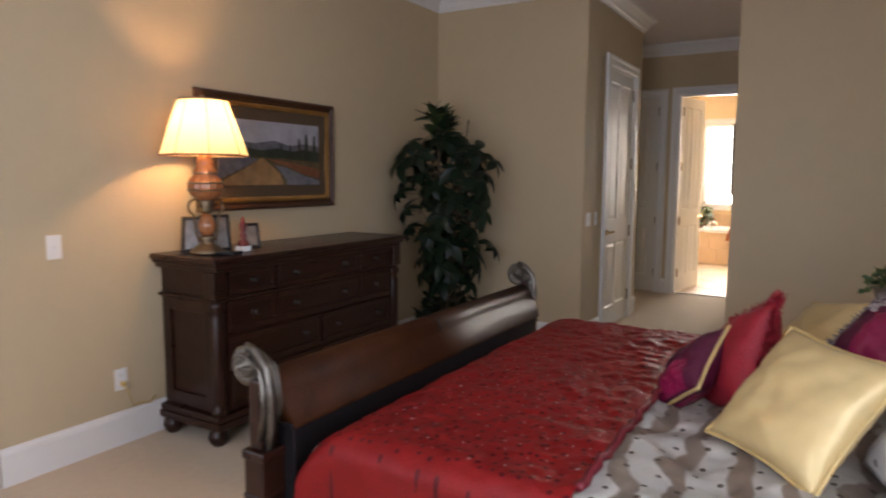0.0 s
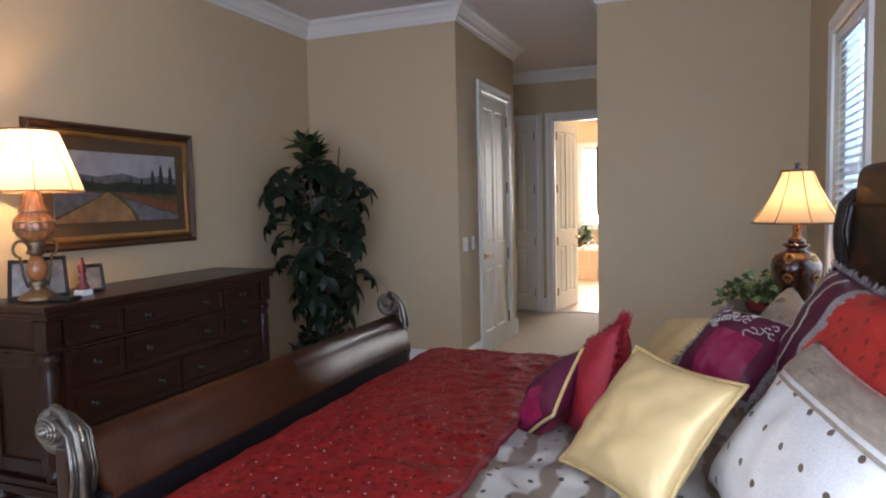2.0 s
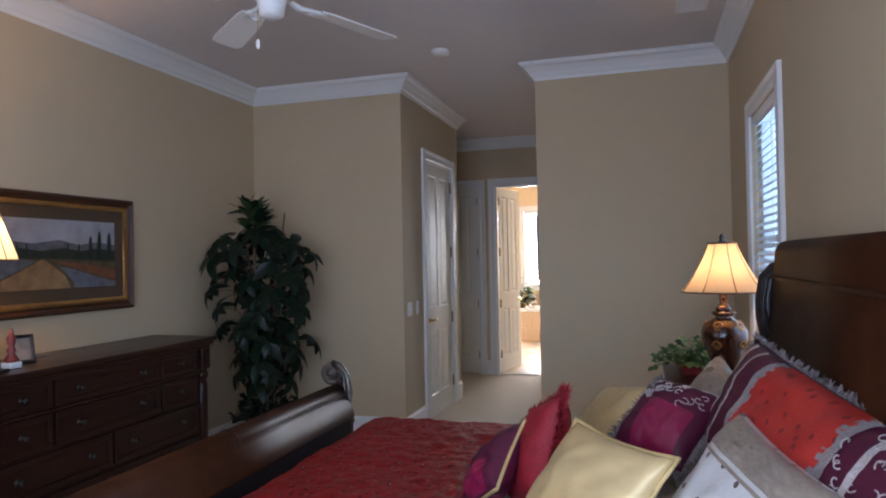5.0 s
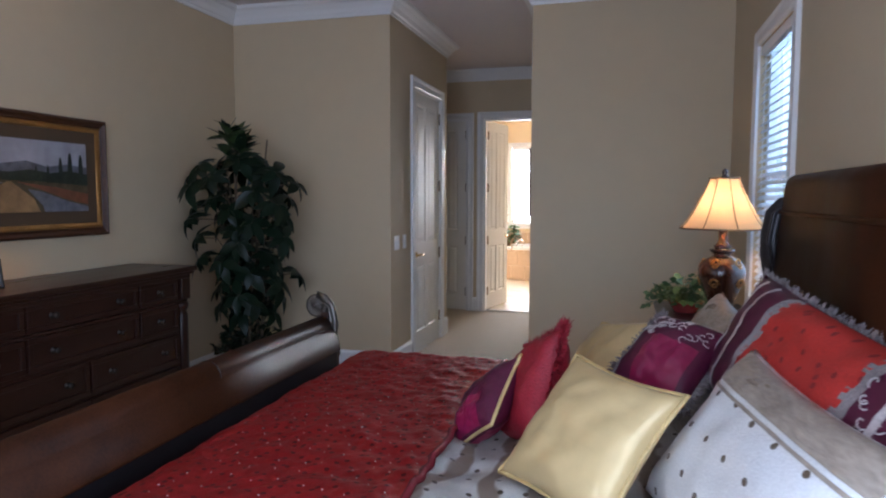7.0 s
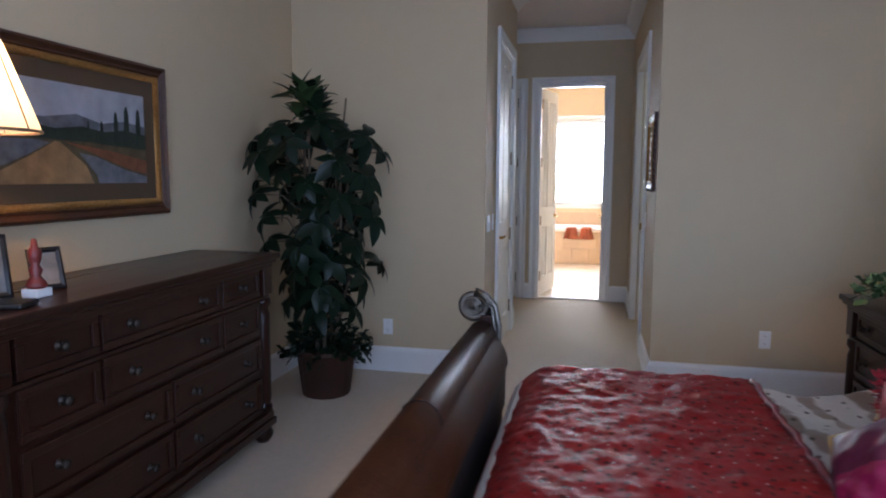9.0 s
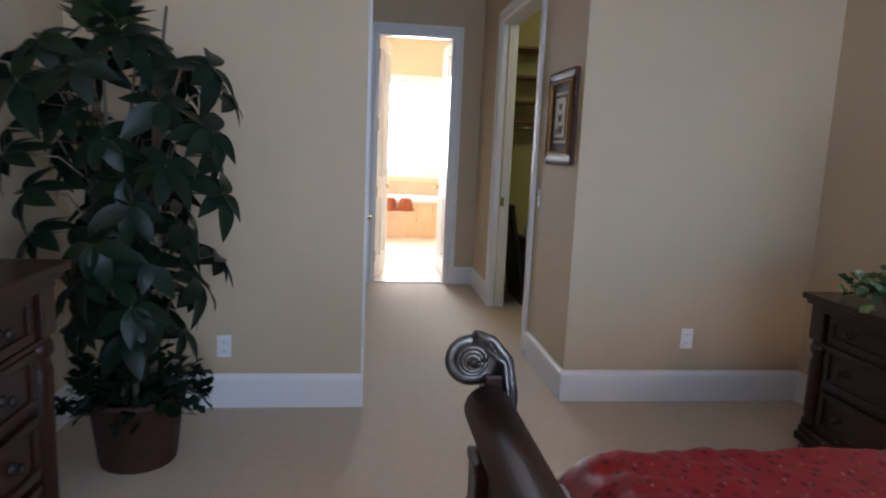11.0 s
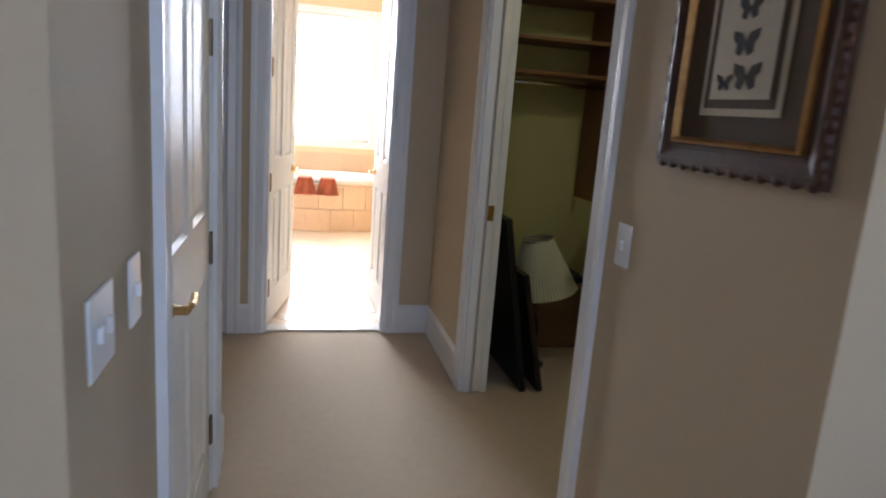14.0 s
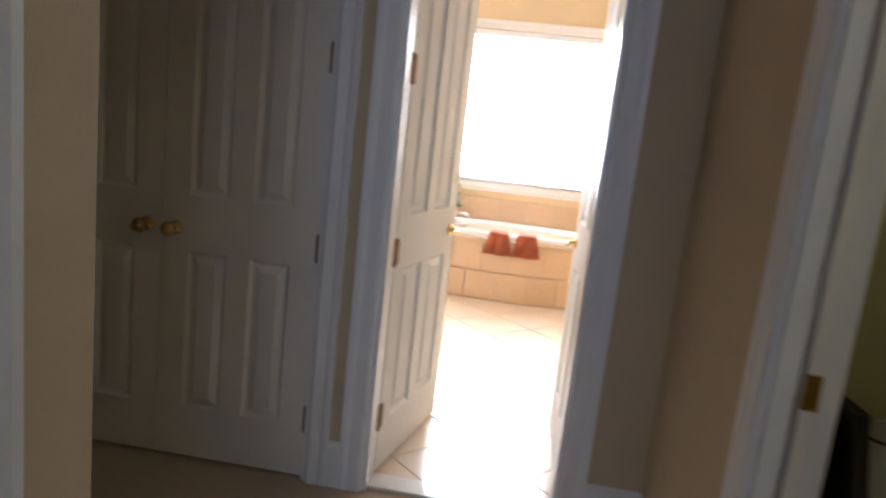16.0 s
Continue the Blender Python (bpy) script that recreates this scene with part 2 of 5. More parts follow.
M_ROADPIC = mat("painted_road", (0.27, 0.155, 0.065), 0.6, bump=0.5, scale=18, vary=0.5)
M_REDPIC = mat("painted_red_earth", (0.17, 0.06, 0.025), 0.6, bump=0.5, scale=22, vary=0.5)
M_TREEPIC = mat("painted_cypress", (0.022, 0.03, 0.018), 0.6, bump=0.5, scale=30, vary=0.5)
M_INK = mat("brown_ink", (0.045, 0.035, 0.03), 0.8, scale=90, vary=0.4)
M_OUT = glow("overcast_sky_backdrop", (0.62, 0.80, 1.0), 2.6)
M_OUTBATH = glow("bright_sky_backdrop", (1.0, 0.99, 0.97), 9.0)
M_GLASS = bpy.data.materials.new("window_glass")
M_GLASS.use_nodes = True
M_GLASS.node_tree.nodes["Principled BSDF"].inputs["Transmission Weight"].default_value = 1.0
M_GLASS.node_tree.nodes["Principled BSDF"].inputs["Roughness"].default_value = 0.0


# ---- building helpers ----
def link_mesh(name, bm, material, smooth=False):
    me = bpy.data.meshes.new(name)
    bmesh.ops.recalc_face_normals(bm, faces=bm.faces)
    bm.to_mesh(me)
    bm.free()
    me.materials.append(material)
    if smooth:
        me.shade_smooth()
    return new(name, me)


def part(name, bm, material, parent, label="", smooth=False, m=None):
    ob = link_mesh(name, bm, material, smooth)
    ob.parent = parent
    if m is not None:
        ob.matrix_local = m
    return tagged(ob, label)


def again(ob, m, parent=None):
    """Another part on the same mesh."""
    o = new(ob.name.split(".")[0], ob.data)
    o.parent = parent or ob.parent
    o.matrix_local = m
    return o


def thing(name, label, category, m, group=""):
    e = new(name)
    e.empty_display_size = 0.1
    e.matrix_world = m
    return tagged(e, label, category, group)


def setting(name, bm, material, smooth=False, label=""):
    return tagged(link_mesh(name, bm, material, smooth), label=label, kind="structure")


def box(x0, y0, z0, x1, y1, z1, bevel=0.0, bm=None, seg=2):
    own = bm is None
    bm = bmesh.new() if own else bm
    r = bmesh.ops.create_cube(bm, size=1.0, matrix=Matrix.LocRotScale(((x0 + x1) / 2, (y0 + y1) / 2, (z0 + z1) / 2), None, (abs(x1 - x0), abs(y1 - y0), abs(z1 - z0))))
    if bevel:
        es = {e for v in r["verts"] for e in v.link_edges}
        bmesh.ops.bevel(bm, geom=list(es), offset=bevel, segments=seg, affect="EDGES", profile=0.5)
    return bm


def boxes(rows, bevel=0.0):
    bm = bmesh.new()
    for r in rows:
        box(*r, bevel=bevel, bm=bm)
    return bm


def lathe(profile, seg=28, bm=None, flute=0, depth=0.0, centre=(0, 0)):
    """Turned shape from (radius, height) rows; flute: ribs round it."""
    bm = bm or bmesh.new()
    rings = []
    for r, z in profile:
        ring = []
        for i in range(seg):
            a = 2 * math.pi * i / seg
            k = r * (1 + depth * math.cos(a * flute)) if flute else r
            ring.append(bm.verts.new((centre[0] + k * math.cos(a), centre[1] + k * math.sin(a), z)))
        rings.append(ring)
    for a, b in zip(rings, rings[1:]):
        for i in range(seg):
            bm.faces.new((a[i], a[(i + 1) % seg], b[(i + 1) % seg], b[i]))
    if profile[0][0] > 0.0005:
        bm.faces.new(rings[0][::-1])
    if profile[-1][0] > 0.0005:
        bm.faces.new(rings[-1])
    return bm


def tube(points, radius, seg=8, bm=None, taper=1.0, flat=1.0):
    """Round rod along points."""
    bm = bm or bmesh.new()
    pts = [Vector(p) for p in points]
    rings = []
    side = None
    for i, p in enumerate(pts):
        d = (pts[min(i + 1, len(pts) - 1)] - pts[max(i - 1, 0)]).normalized()
        if side is None:
            side = d.orthogonal().normalized()
        side = (side - d * side.dot(d)).normalized()
        up = d.cross(side)
        r = radius * (1 + (taper - 1) * i / max(1, len(pts) - 1))
        rings.append([bm.verts.new(p + r * (math.cos(a) * side + flat * math.sin(a) * up)) for a in [2 * math.pi * k / seg for k in range(seg)]])
    for a, b in zip(rings, rings[1:]):
        for i in range(seg):
            bm.faces.new((a[i], a[(i + 1) % seg], b[(i + 1) % seg], b[i]))
    bm.faces.new(rings[0][::-1]), bm.faces.new(rings[-1])
    return bm


def prism(outline, axis, a, b, bm=None):
    """Outline in the plane across axis, pushed from a to b."""
    bm = bm or bmesh.new()

    def at(u, v, w):
        return {"x": (w, u, v), "y": (u, w, v), "z": (u, v, w)}[axis]
    r0 = [bm.verts.new(at(u, v, a)) for u, v in outline]
    r1 = [bm.verts.new(at(u, v, b)) for u, v in outline]
    n = len(outline)
    for i in range(n):
        bm.faces.new((r0[i], r0[(i + 1) % n], r1[(i + 1) % n], r1[i]))
    bm.faces.new(r0[::-1]), bm.faces.new(r1)
    return bm


def molding(path, profile, closed=False):
    """Profile (out, z) carried along a plan polyline, mitred; out points to the left of the way."""
    bm = bmesh.new()
    rows = []
    n = len(path)
    for i, p in enumerate(path):
        p = Vector(p)
        before = Vector(path[i - 1]) if i or closed else None
        after = Vector(path[(i + 1) % n]) if i < n - 1 or closed else None
        d0 = (p - before).normalized() if before is not None else (after - p).normalized()
        d1 = (after - p).normalized() if after is not None else d0
        n0, n1 = Vector((-d0.y, d0.x)), Vector((-d1.y, d1.x))
        mit = (n0 + n1)
        mit = mit / max(0.2, mit.dot(n0))
        rows.append([bm.verts.new((p.x + mit.x * o, p.y + mit.y * o, z)) for o, z in profile])
    m = len(profile)
    pairs = list(zip(rows, rows[1:])) + ([(rows[-1], rows[0])] if closed else [])
    for a, b in pairs:
        for i in range(m):
            bm.faces.new((a[i], b[i], b[(i + 1) % m], a[(i + 1) % m]))
    if not closed:
        bm.faces.new(rows[0][::-1]), bm.faces.new(rows[-1])
    return bm


# ---- large structure ----
H = 3.05          # ceiling
XL, XR = -1.414, 2.56
YB = -6.7
HX = 1.130        # hall's wall on the closet side
T = 0.13

setting("floor", box(XL - T, YB - T, -0.12, XR + T, 3.235, 0.0), M_CARPET)
setting("floor_bath", box(-1.7, 3.236, -0.12, 2.9, 7.55, -0.006), M_GROUT)
setting("floor_closet", box(XR + T + 0.001, 0.2, -0.12, 3.2, 3.235, 0.0), M_CARPET)
setting("ceiling", box(-1.85, YB - T, H, 3.25, 7.6, H + 0.12), M_CEIL)
setting("wall_west", boxes([(XL - T, YB, 0, XL, -6.4, H), (XL - T, -5.1, 0, XL, T, H), (XL - T, -6.4, 0, XL, -5.1, 0.5), (XL - T, -6.4, 2.45, XL, -5.1, H)]), M_WALL)
setting("wall_plant", box(XL, 0, 0, 0, T, H), M_WALL)
D0, D1 = 0.61, 1.49
setting("wall_hall_west", boxes([(-T, T, 0, 0, D0, H), (-T, D1, 0, 0, 1.74, H), (-T, D0, 2.44, 0, D1, H)]), M_WALL)
setting("wall_alcove_south", box(-1.8, 1.61, 0, -T, 1.74, H), M_WALL)
setting("wall_alcove_west", box(-1.8, 1.74, 0, -1.68, 3.17, H), M_WALL)
C0, C1 = -1.372, -0.112
B0, B1 = 0.108, 0.842
setting("wall_bath", boxes([(-1.8, 3.17, 0, C0, 3.30, H), (C1, 3.17, 0, B0, 3.30, H), (B1, 3.17, 0, 3.2, 3.30, H),
                            (C0, 3.17, 2.44, C1, 3.30, H), (B0, 3.17, 2.44, B1, 3.30, H)]), M_WALL)
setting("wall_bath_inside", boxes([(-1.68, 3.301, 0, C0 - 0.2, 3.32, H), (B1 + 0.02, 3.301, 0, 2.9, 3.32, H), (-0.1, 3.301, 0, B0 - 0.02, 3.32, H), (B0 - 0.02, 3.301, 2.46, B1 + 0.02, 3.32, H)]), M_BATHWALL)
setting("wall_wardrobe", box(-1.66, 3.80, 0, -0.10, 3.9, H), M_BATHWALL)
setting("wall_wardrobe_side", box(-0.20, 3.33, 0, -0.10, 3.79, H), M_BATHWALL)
setting("wall_east_block", box(HX, 0.057, 0, XR, 0.057 + T, H), M_WALL)
E0, E1 = 0.985, 2.265
setting("wall_hall_east", boxes([(HX, 0.187, 0, HX + T, E0, H), (HX, E1, 0, HX + T, 3.17, H), (HX, E0, 2.44, HX + T, E1, H)]), M_WALL)
W0, W1, WZ0, WZ1 = -1.74, -0.91, 0.86, 2.32
setting("wall_east", boxes([(XR, YB, 0, XR + T, -5.02, H), (XR, -4.12, 0, XR + T, W0, H), (XR, -5.02, 0, XR + T, -4.12, WZ0), (XR, -5.02, WZ1, XR + T, -4.12, H), (XR, W1, 0, XR + T, 0.187, H), (XR, W0, 0, XR + T, W1, WZ0), (XR, W0, WZ1, XR + T, W1, H)]), M_WALL)
setting("wall_south", boxes([(XL - T, YB - T, 0, 0.0, YB, H), (2.3, YB - T, 0, XR + T, YB, H), (0.0, YB - T, 0, 2.3, YB, 0.45), (0.0, YB - T, 2.65, 2.3, YB, H)]), M_WALL)
# closet
setting("wall_closet_south", box(HX + T, 0.188, 0, 3.2, 0.30, H), M_OLIVE)
setting("wall_closet_east", box(2.75, 0.30, 0, 2.88, 3.15, H), M_OLIVE)
setting("wall_closet_north", box(HX + T, 3.15, 0, 2.75, 3.169, H), M_OLIVE)
setting("wall_closet_west", boxes([(HX + T + 0.001, 0.30, 0, HX + T + 0.012, E0 - 0.02, H), (HX + T + 0.001, E1 + 0.02, 0, HX + T + 0.012, 3.15, H), (HX + T + 0.001, E0 - 0.02, 2.46, HX + T + 0.012, E1 + 0.02, H)]), M_OLIVE)
# bathroom
BW0, BW1, BWZ0, BWZ1 = -0.25, 1.17, 0.95, 2.40
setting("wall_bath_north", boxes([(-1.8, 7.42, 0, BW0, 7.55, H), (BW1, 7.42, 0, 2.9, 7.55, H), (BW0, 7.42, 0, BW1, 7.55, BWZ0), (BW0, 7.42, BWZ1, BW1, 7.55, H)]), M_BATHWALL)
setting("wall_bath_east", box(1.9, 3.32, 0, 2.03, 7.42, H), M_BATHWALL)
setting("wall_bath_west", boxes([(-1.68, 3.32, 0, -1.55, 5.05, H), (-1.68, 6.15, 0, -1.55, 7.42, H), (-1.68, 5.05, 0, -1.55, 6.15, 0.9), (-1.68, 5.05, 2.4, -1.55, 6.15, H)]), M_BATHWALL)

CROWN = [(0, H - 0.135), (0.012, H - 0.135), (0.018, H - 0.115), (0.03, H - 0.105), (0.045, H - 0.075), (0.075, H - 0.04), (0.1, H - 0.028), (0.11, H - 0.012), (0.11, H - 0.001), (0, H - 0.001)]
setting("trim_crown", molding([(XR, YB), (XR, 0.057), (HX, 0.057), (HX, 3.17), (-1.68, 3.17), (-1.68, 1.74), (0, 1.74), (0, 0), (XL, 0), (XL, YB)], CROWN, closed=True), M_TRIM)
BASE = [(0, 0.001), (0.016, 0.001), (0.016, 0.15), (0.012, 0.165), (0.006, 0.172), (0.004, 0.182), (0, 0.182)]
for k, run in enumerate([
        [(XR, YB), (XR, 0.057), (HX, 0.057), (HX, E0 - 0.092)],
        [(HX, E1 + 0.092), (HX, 3.17), (B1 + 0.092, 3.17)],
        [(0, D0 - 0.092), (0, 0), (XL, 0), (XL, -3.86)],
        [(-1.68, 3.17), (-1.68, 1.74), (0, 1.74), (0, D1 + 0.092)],
        [(B0 - 0.092, 3.17), (C1 + 0.082, 3.17)]]):
    setting("baseboard", molding(run, BASE), M_TRIM)


def casing(name, axis, plane, out, a0, a1, top, width=0.09, bottom=0.001, sill=False):
    """Moulded trim round an opening: two legs and a head, on the wall plane, standing out on one side."""
    prof = [(0.0, 0.014), (0.012, 0.020), (0.6 * width, 0.016), (0.8 * width, 0.022), (width, 0.022), (width, 0.0), (0.0, 0.0)]
    path = [(a0, bottom), (a0, top), (a1, top), (a1, bottom)]
    if sill:
        path = path + [(a0, bottom)]
    bm = bmesh.new()
    rows = []
    for i, (a, z) in enumerate(path):
        sx = -1 if a == a0 else 1
        sz = 0 if (z == bottom and not sill) else (1 if z == top else -1)
        row = []
        for w, h in prof:
            u, v, d = a + sx * w, z + sz * w, plane + out * h
            row.append(bm.verts.new((d, u, v) if axis == "x" else (u, d, v)))
        rows.append(row)
    m = len(prof)
    for r0, r1 in zip(rows, rows[1:]):
        for i in range(m):
            bm.faces.new((r0[i], r1[i], r1[(i + 1) % m], r0[(i + 1) % m]))
    if not sill:
        bm.faces.new(rows[0]), bm.faces.new(rows[-1][::-1])
    return setting(name, bm, M_TRIM)


def jamb(name, axis, p0, p1, a0, a1, top):
    """Lining of a door opening, 18 mm thick."""
    rows = [(a0, a0 + 0.018, 0.001, top), (a1 - 0.018, a1, 0.001, top), (a0 + 0.018, a1 - 0.018, top - 0.018, top)]
    bs = [(p0, u0, z0, p1, u1, z1) if axis == "x" else (u0, p0, z0, u1, p1, z1) for u0, u1, z0, z1 in rows]
    return setting(name, boxes(bs), M_TRIM)


def door_leaf(name, label, m, width, height=2.425, thick=0.04, handle=0.0, handle_side=(1, -1), hinge_side=1, category="door"):
    """A door with two tall and two short raised panels; local x along its width from the hinge, y across, z up."""
    e = tagged(thing(name, label, category, m), kind="structure")
    st = 0.105 if width > 0.55 else 0.08
    mid = width / 2
    lo, lock0, lock1, hi = 0.2, 0.82, 1.03, height - 0.12
    rows = [(0, 0, 0, st, thick, height), (width - st, 0, 0, width, thick, height), (st, 0, 0, width - st, thick, lo),
            (st, 0, lock0, width - st, thick, lock1), (st, 0, hi, width - st, thick, height),
            (mid - 0.045, 0, lo, mid + 0.045, thick, lock0), (mid - 0.045, 0, lock1, mid + 0.045, thick, hi)]
    part("door_frame", boxes(rows), M_DOOR, e)
    for x0, x1 in ((st, mid - 0.045), (mid + 0.045, width - st)):
        for z0, z1 in ((lo, lock0), (lock1, hi)):
            bm = bmesh.new()
            for s, y in ((1, 0), (-1, thick)):
                rings = []
                for ins, dep in ((0.0, 0.002), (0.012, 0.012), (0.020, 0.012), (0.045, 0.003)):
                    yy = y + s * dep
                    rings.append([bm.verts.new(c) for c in ((x0 + ins, yy, z0 + ins), (x1 - ins, yy, z0 + ins), (x1 - ins, yy, z1 - ins), (x0 + ins, yy, z1 - ins))])
                for a, b in zip(rings, rings[1:]):
                    for i in range(4):
                        bm.faces.new((a[i], a[(i + 1) % 4], b[(i + 1) % 4], b[i]))
                bm.faces.new(rings[-1])
            part("panel", bm, M_DOOR, e)
    return e


def lever(parent, x, z, ys, way, thick=0.04, material=None):
    """Lever handle with a round rose."""
    y0 = thick if ys > 0 else 0.0
    bm = lathe([(0.028, 0.0), (0.028, 0.006), (0.02, 0.012), (0.011, 0.016), (0.011, 0.045), (0.0, 0.048)], 18)
    bmesh.ops.transform(bm, matrix=pose(x, y0, z, -90 if ys > 0 else 90), verts=bm.verts)
    h = part("door_handle", bm, material or M_BRASS, parent, "polished brass lever handle", True)
    bm = tube([(x, y0 + ys * 0.042, z), (x + way * 0.03, y0 + ys * 0.046, z + 0.003), (x + way * 0.07, y0 + ys * 0.046, z - 0.004), (x + way * 0.105, y0 + ys * 0.044, z + 0.006)], 0.009, 8)
    part("lever", bm, material or M_BRASS, h, "", True)


def hinges(parent, x, y, material, zs=(0.235, 0.895, 1.57, 2.24), w=0.032):
    for z in zs:
        bm = box(x - w, y - 0.004, z - 0.05, x + w, y + 0.004, z + 0.05)
        lathe([(0.007, z - 0.056), (0.008, z - 0.05), (0.008, z + 0.05), (0.007, z + 0.056)], 10, bm, centre=(x, y))
        part("hinge", bm, material, parent, "dark bronze hinge")


# closed hall door
jamb("door_jamb", "x", -T, 0, D0, D1, 2.44)
casing("trim_hall_door", "x", 0, 1, D0, D1, 2.44)
d = door_leaf("door_1", "closed white four-panel door with brass lever", pose(-0.048, D1 - 0.021, 0.008, 0, 0, -90), D1 - D0 - 0.042)
lever(d, D1 - D0 - 0.042 - 0.062, 0.925, 1, -1)
hinges(d, -0.004, 0.043, M_BRONZE, w=0.02)
# wardrobe pair
jamb("door_jamb", "y", 3.17, 3.30, C0, C1, 2.44)
casing("trim_wardrobe", "y", 3.17, -1, C0, C1, 2.44, 0.082)
wd = (C1 - C0 - 0.044) / 2
for s in (0, 1):
    if s:
        d = door_leaf("door_2", "closed white panelled wardrobe door with brass knob", pose(C1 - 0.02, 3.222, 0.012, 0, 0, 180), wd)
        hinges(d, -0.003, 0.044, M_BRONZE, w=0.012)
    else:
        d = door_leaf("door_3", "closed white panelled wardrobe door with brass knob", pose(C0 + 0.02, 3.182, 0.012), wd)
    ky = 0.04 if s else 0.0
    bm = lathe([(0.027, 0), (0.027, 0.005), (0.012, 0.012), (0.010, 0.03), (0.024, 0.045), (0.029, 0.058), (0.022, 0.072), (0.0, 0.076)], 18)
    bmesh.ops.transform(bm, matrix=pose(wd - 0.055, ky, 0.905, -90 if s else 90), verts=bm.verts)
    part("knob", bm, M_BRASS, d, "round polished brass knob", True)
# bathroom door, open inwards
jamb("door_jamb", "y", 3.17, 3.301, B0, B1, 2.44)
casing("trim_bath_door", "y", 3.17, -1, B0, B1, 2.44)
d = door_leaf("door_4", "white four-panel bathroom door standing open", pose(B0 + 0.02, 3.30, 0.012, 0, 0, 78), 0.68)
lever(d, 0.62, 0.925, -1, -1)
lever(d, 0.62, 0.925, 1, -1)
hinges(d, -0.004, 0.0, M_BRONZE)
d = door_leaf("door_5", "white four-panel door standing open beside the bathroom entry", pose(0.895, 3.345, 0.012, 0, 0, 91), 0.70)
lever(d, 0.64, 0.925, 1, -1)
# closet opening with a pocket door slot
casing("trim_closet", "x", HX, -1, E0, E1, 2.44)
setting("door_jamb", boxes([(HX, E0, 0.001, HX + T, E0 + 0.018, 2.44), (HX, E0 + 0.018, 2.422, HX + T, E1 - 0.018, 2.44),
                            (HX, E1 - 0.018, 0.001, HX + 0.042, E1, 2.422), (HX + 0.052, E1 - 0.006, 0.001, HX + 0.09, E1, 2.422), (HX + 0.094, E1 - 0.018, 0.001, HX + T, E1, 2.422)]), M_TRIM)
pd = tagged(thing("door_6", "white pocket door slid into the closet wall", "door", pose(HX + 0.071, E1 - 0.03, 0.01)), kind="structure")
part("door_edge", box(-0.018, 0, 0, 0.018, 0.03, 2.41, 0.002), M_DOOR, pd)
part("pull", box(-0.02, -0.003, 0.89, 0.012, 0.002, 0.965, 0.001), M_BRASS, pd, "brass edge pull")
# door beside the dresser wall, closed
casing("trim_entry", "x", XL, 1, -4.85, -3.965, 2.44)
d = door_leaf("door_7", "closed white four-panel entry door", pose(XL - 0.002, -3.985, 0.008, 0, 0, -90), 0.845)


def sash_window(name, label, m, w, h, depth, backdrop, slats, tilt, grow=1.5):
    """Framed window with glass, a cross of glazing bars and a horizontal blind; local x along the wall, y outwards, z up."""
    e = tagged(thing(name, label, "window", m), kind="structure")
    f = 0.045
    part("window_frame", boxes([(0, 0.05, 0, f, depth, h), (w - f, 0.05, 0, w, depth, h), (f, 0.05, 0, w - f, depth, f), (f, 0.05, h - f, w - f, depth, h), (f, 0.07, h / 2 - 0.02, w - f, depth - 0.02, h / 2 + 0.02)]), M_TRIM, e)
    p = part("pane", box(f, 0.095, f, w - f, 0.099, h - f), M_GLASS, e)
    p.visible_shadow = False
    part("head_rail", box(0.006, 0.004, h - 0.055, w - 0.006, 0.045, h - 0.004, 0.004), M_BLIND, e)
    n = slats
    first = None
    for i in range(n):
        z = 0.03 + (h - 0.1) * i / (n - 1)
        if first is None:
            bm = prism([(-0.023, 0.0), (0.0, 0.004), (0.023, 0.0), (0.0, 0.0065)], "x", 0.01, w - 0.01)
            first = part("slat", bm, M_BLIND, e, m=pose(0, 0.025, z, tilt))
        else:
            again(first, pose(0, 0.025, z, tilt))
    for x in (w * 0.2, w * 0.8):
        part("blind_cord", tube([(x, 0.0, 0.02), (x, 0.0, h - 0.05)], 0.0018, 5), M_BLIND, e)
    return e


sash_window("window_1", "tall white-framed window with open white slatted blind", pose(XR, W1, WZ0, 0, 0, -90), W1 - W0, WZ1 - WZ0, T - 0.01, None, 34, 38)
casing("trim_near_window", "x", XR, -1, -5.02, -4.12, WZ1, 0.085, WZ0, sill=True)
casing("trim_west_window", "x", XL, 1, -6.4, -5.1, 2.45, 0.085, 0.5, sill=True)
casing("trim_bed_window", "x", XR, -1, W0, W1, WZ1, 0.085, WZ0, sill=True)
sash_window("window_2", "bright bathroom window with white slatted blind", pose(BW0, 7.42, BWZ0), BW1 - BW0, BWZ1 - BWZ0, T - 0.01, None, 36, 20)
casing("trim_bath_window", "y", 7.42, -1, BW0, BW1, BWZ1, 0.085, BWZ0, sill=True)
setting("backdrop", box(3.3, -6.2, -0.3, 3.32, 0.6, 4.2), M_OUT)
setting("backdrop", box(-1.6, 8.3, -0.3, 3.0, 8.32, 4.2), M_OUTBATH)


# ---- bedroom: the sleigh bed ----
BY0, BY1 = -3.95, -1.83      # near and far side of the frame
BM = (BY0 + BY1) / 2


def spiral(cx, cz, r, turns, start, way, n=40, end=0.012):
    return [(cx + (r + (end - r) * i / n) * math.cos(start + way * 2 * math.pi * turns * i / n), cz + (r + (end - r) * i / n) * math.sin(start + way * 2 * math.pi * turns * i / n)) for i in range(n + 1)]


bed = thing("sleigh_bed", "dark wooden sleigh bed with brown leather rolls and silver scrolls", "bed", pose(0, 0, 0))


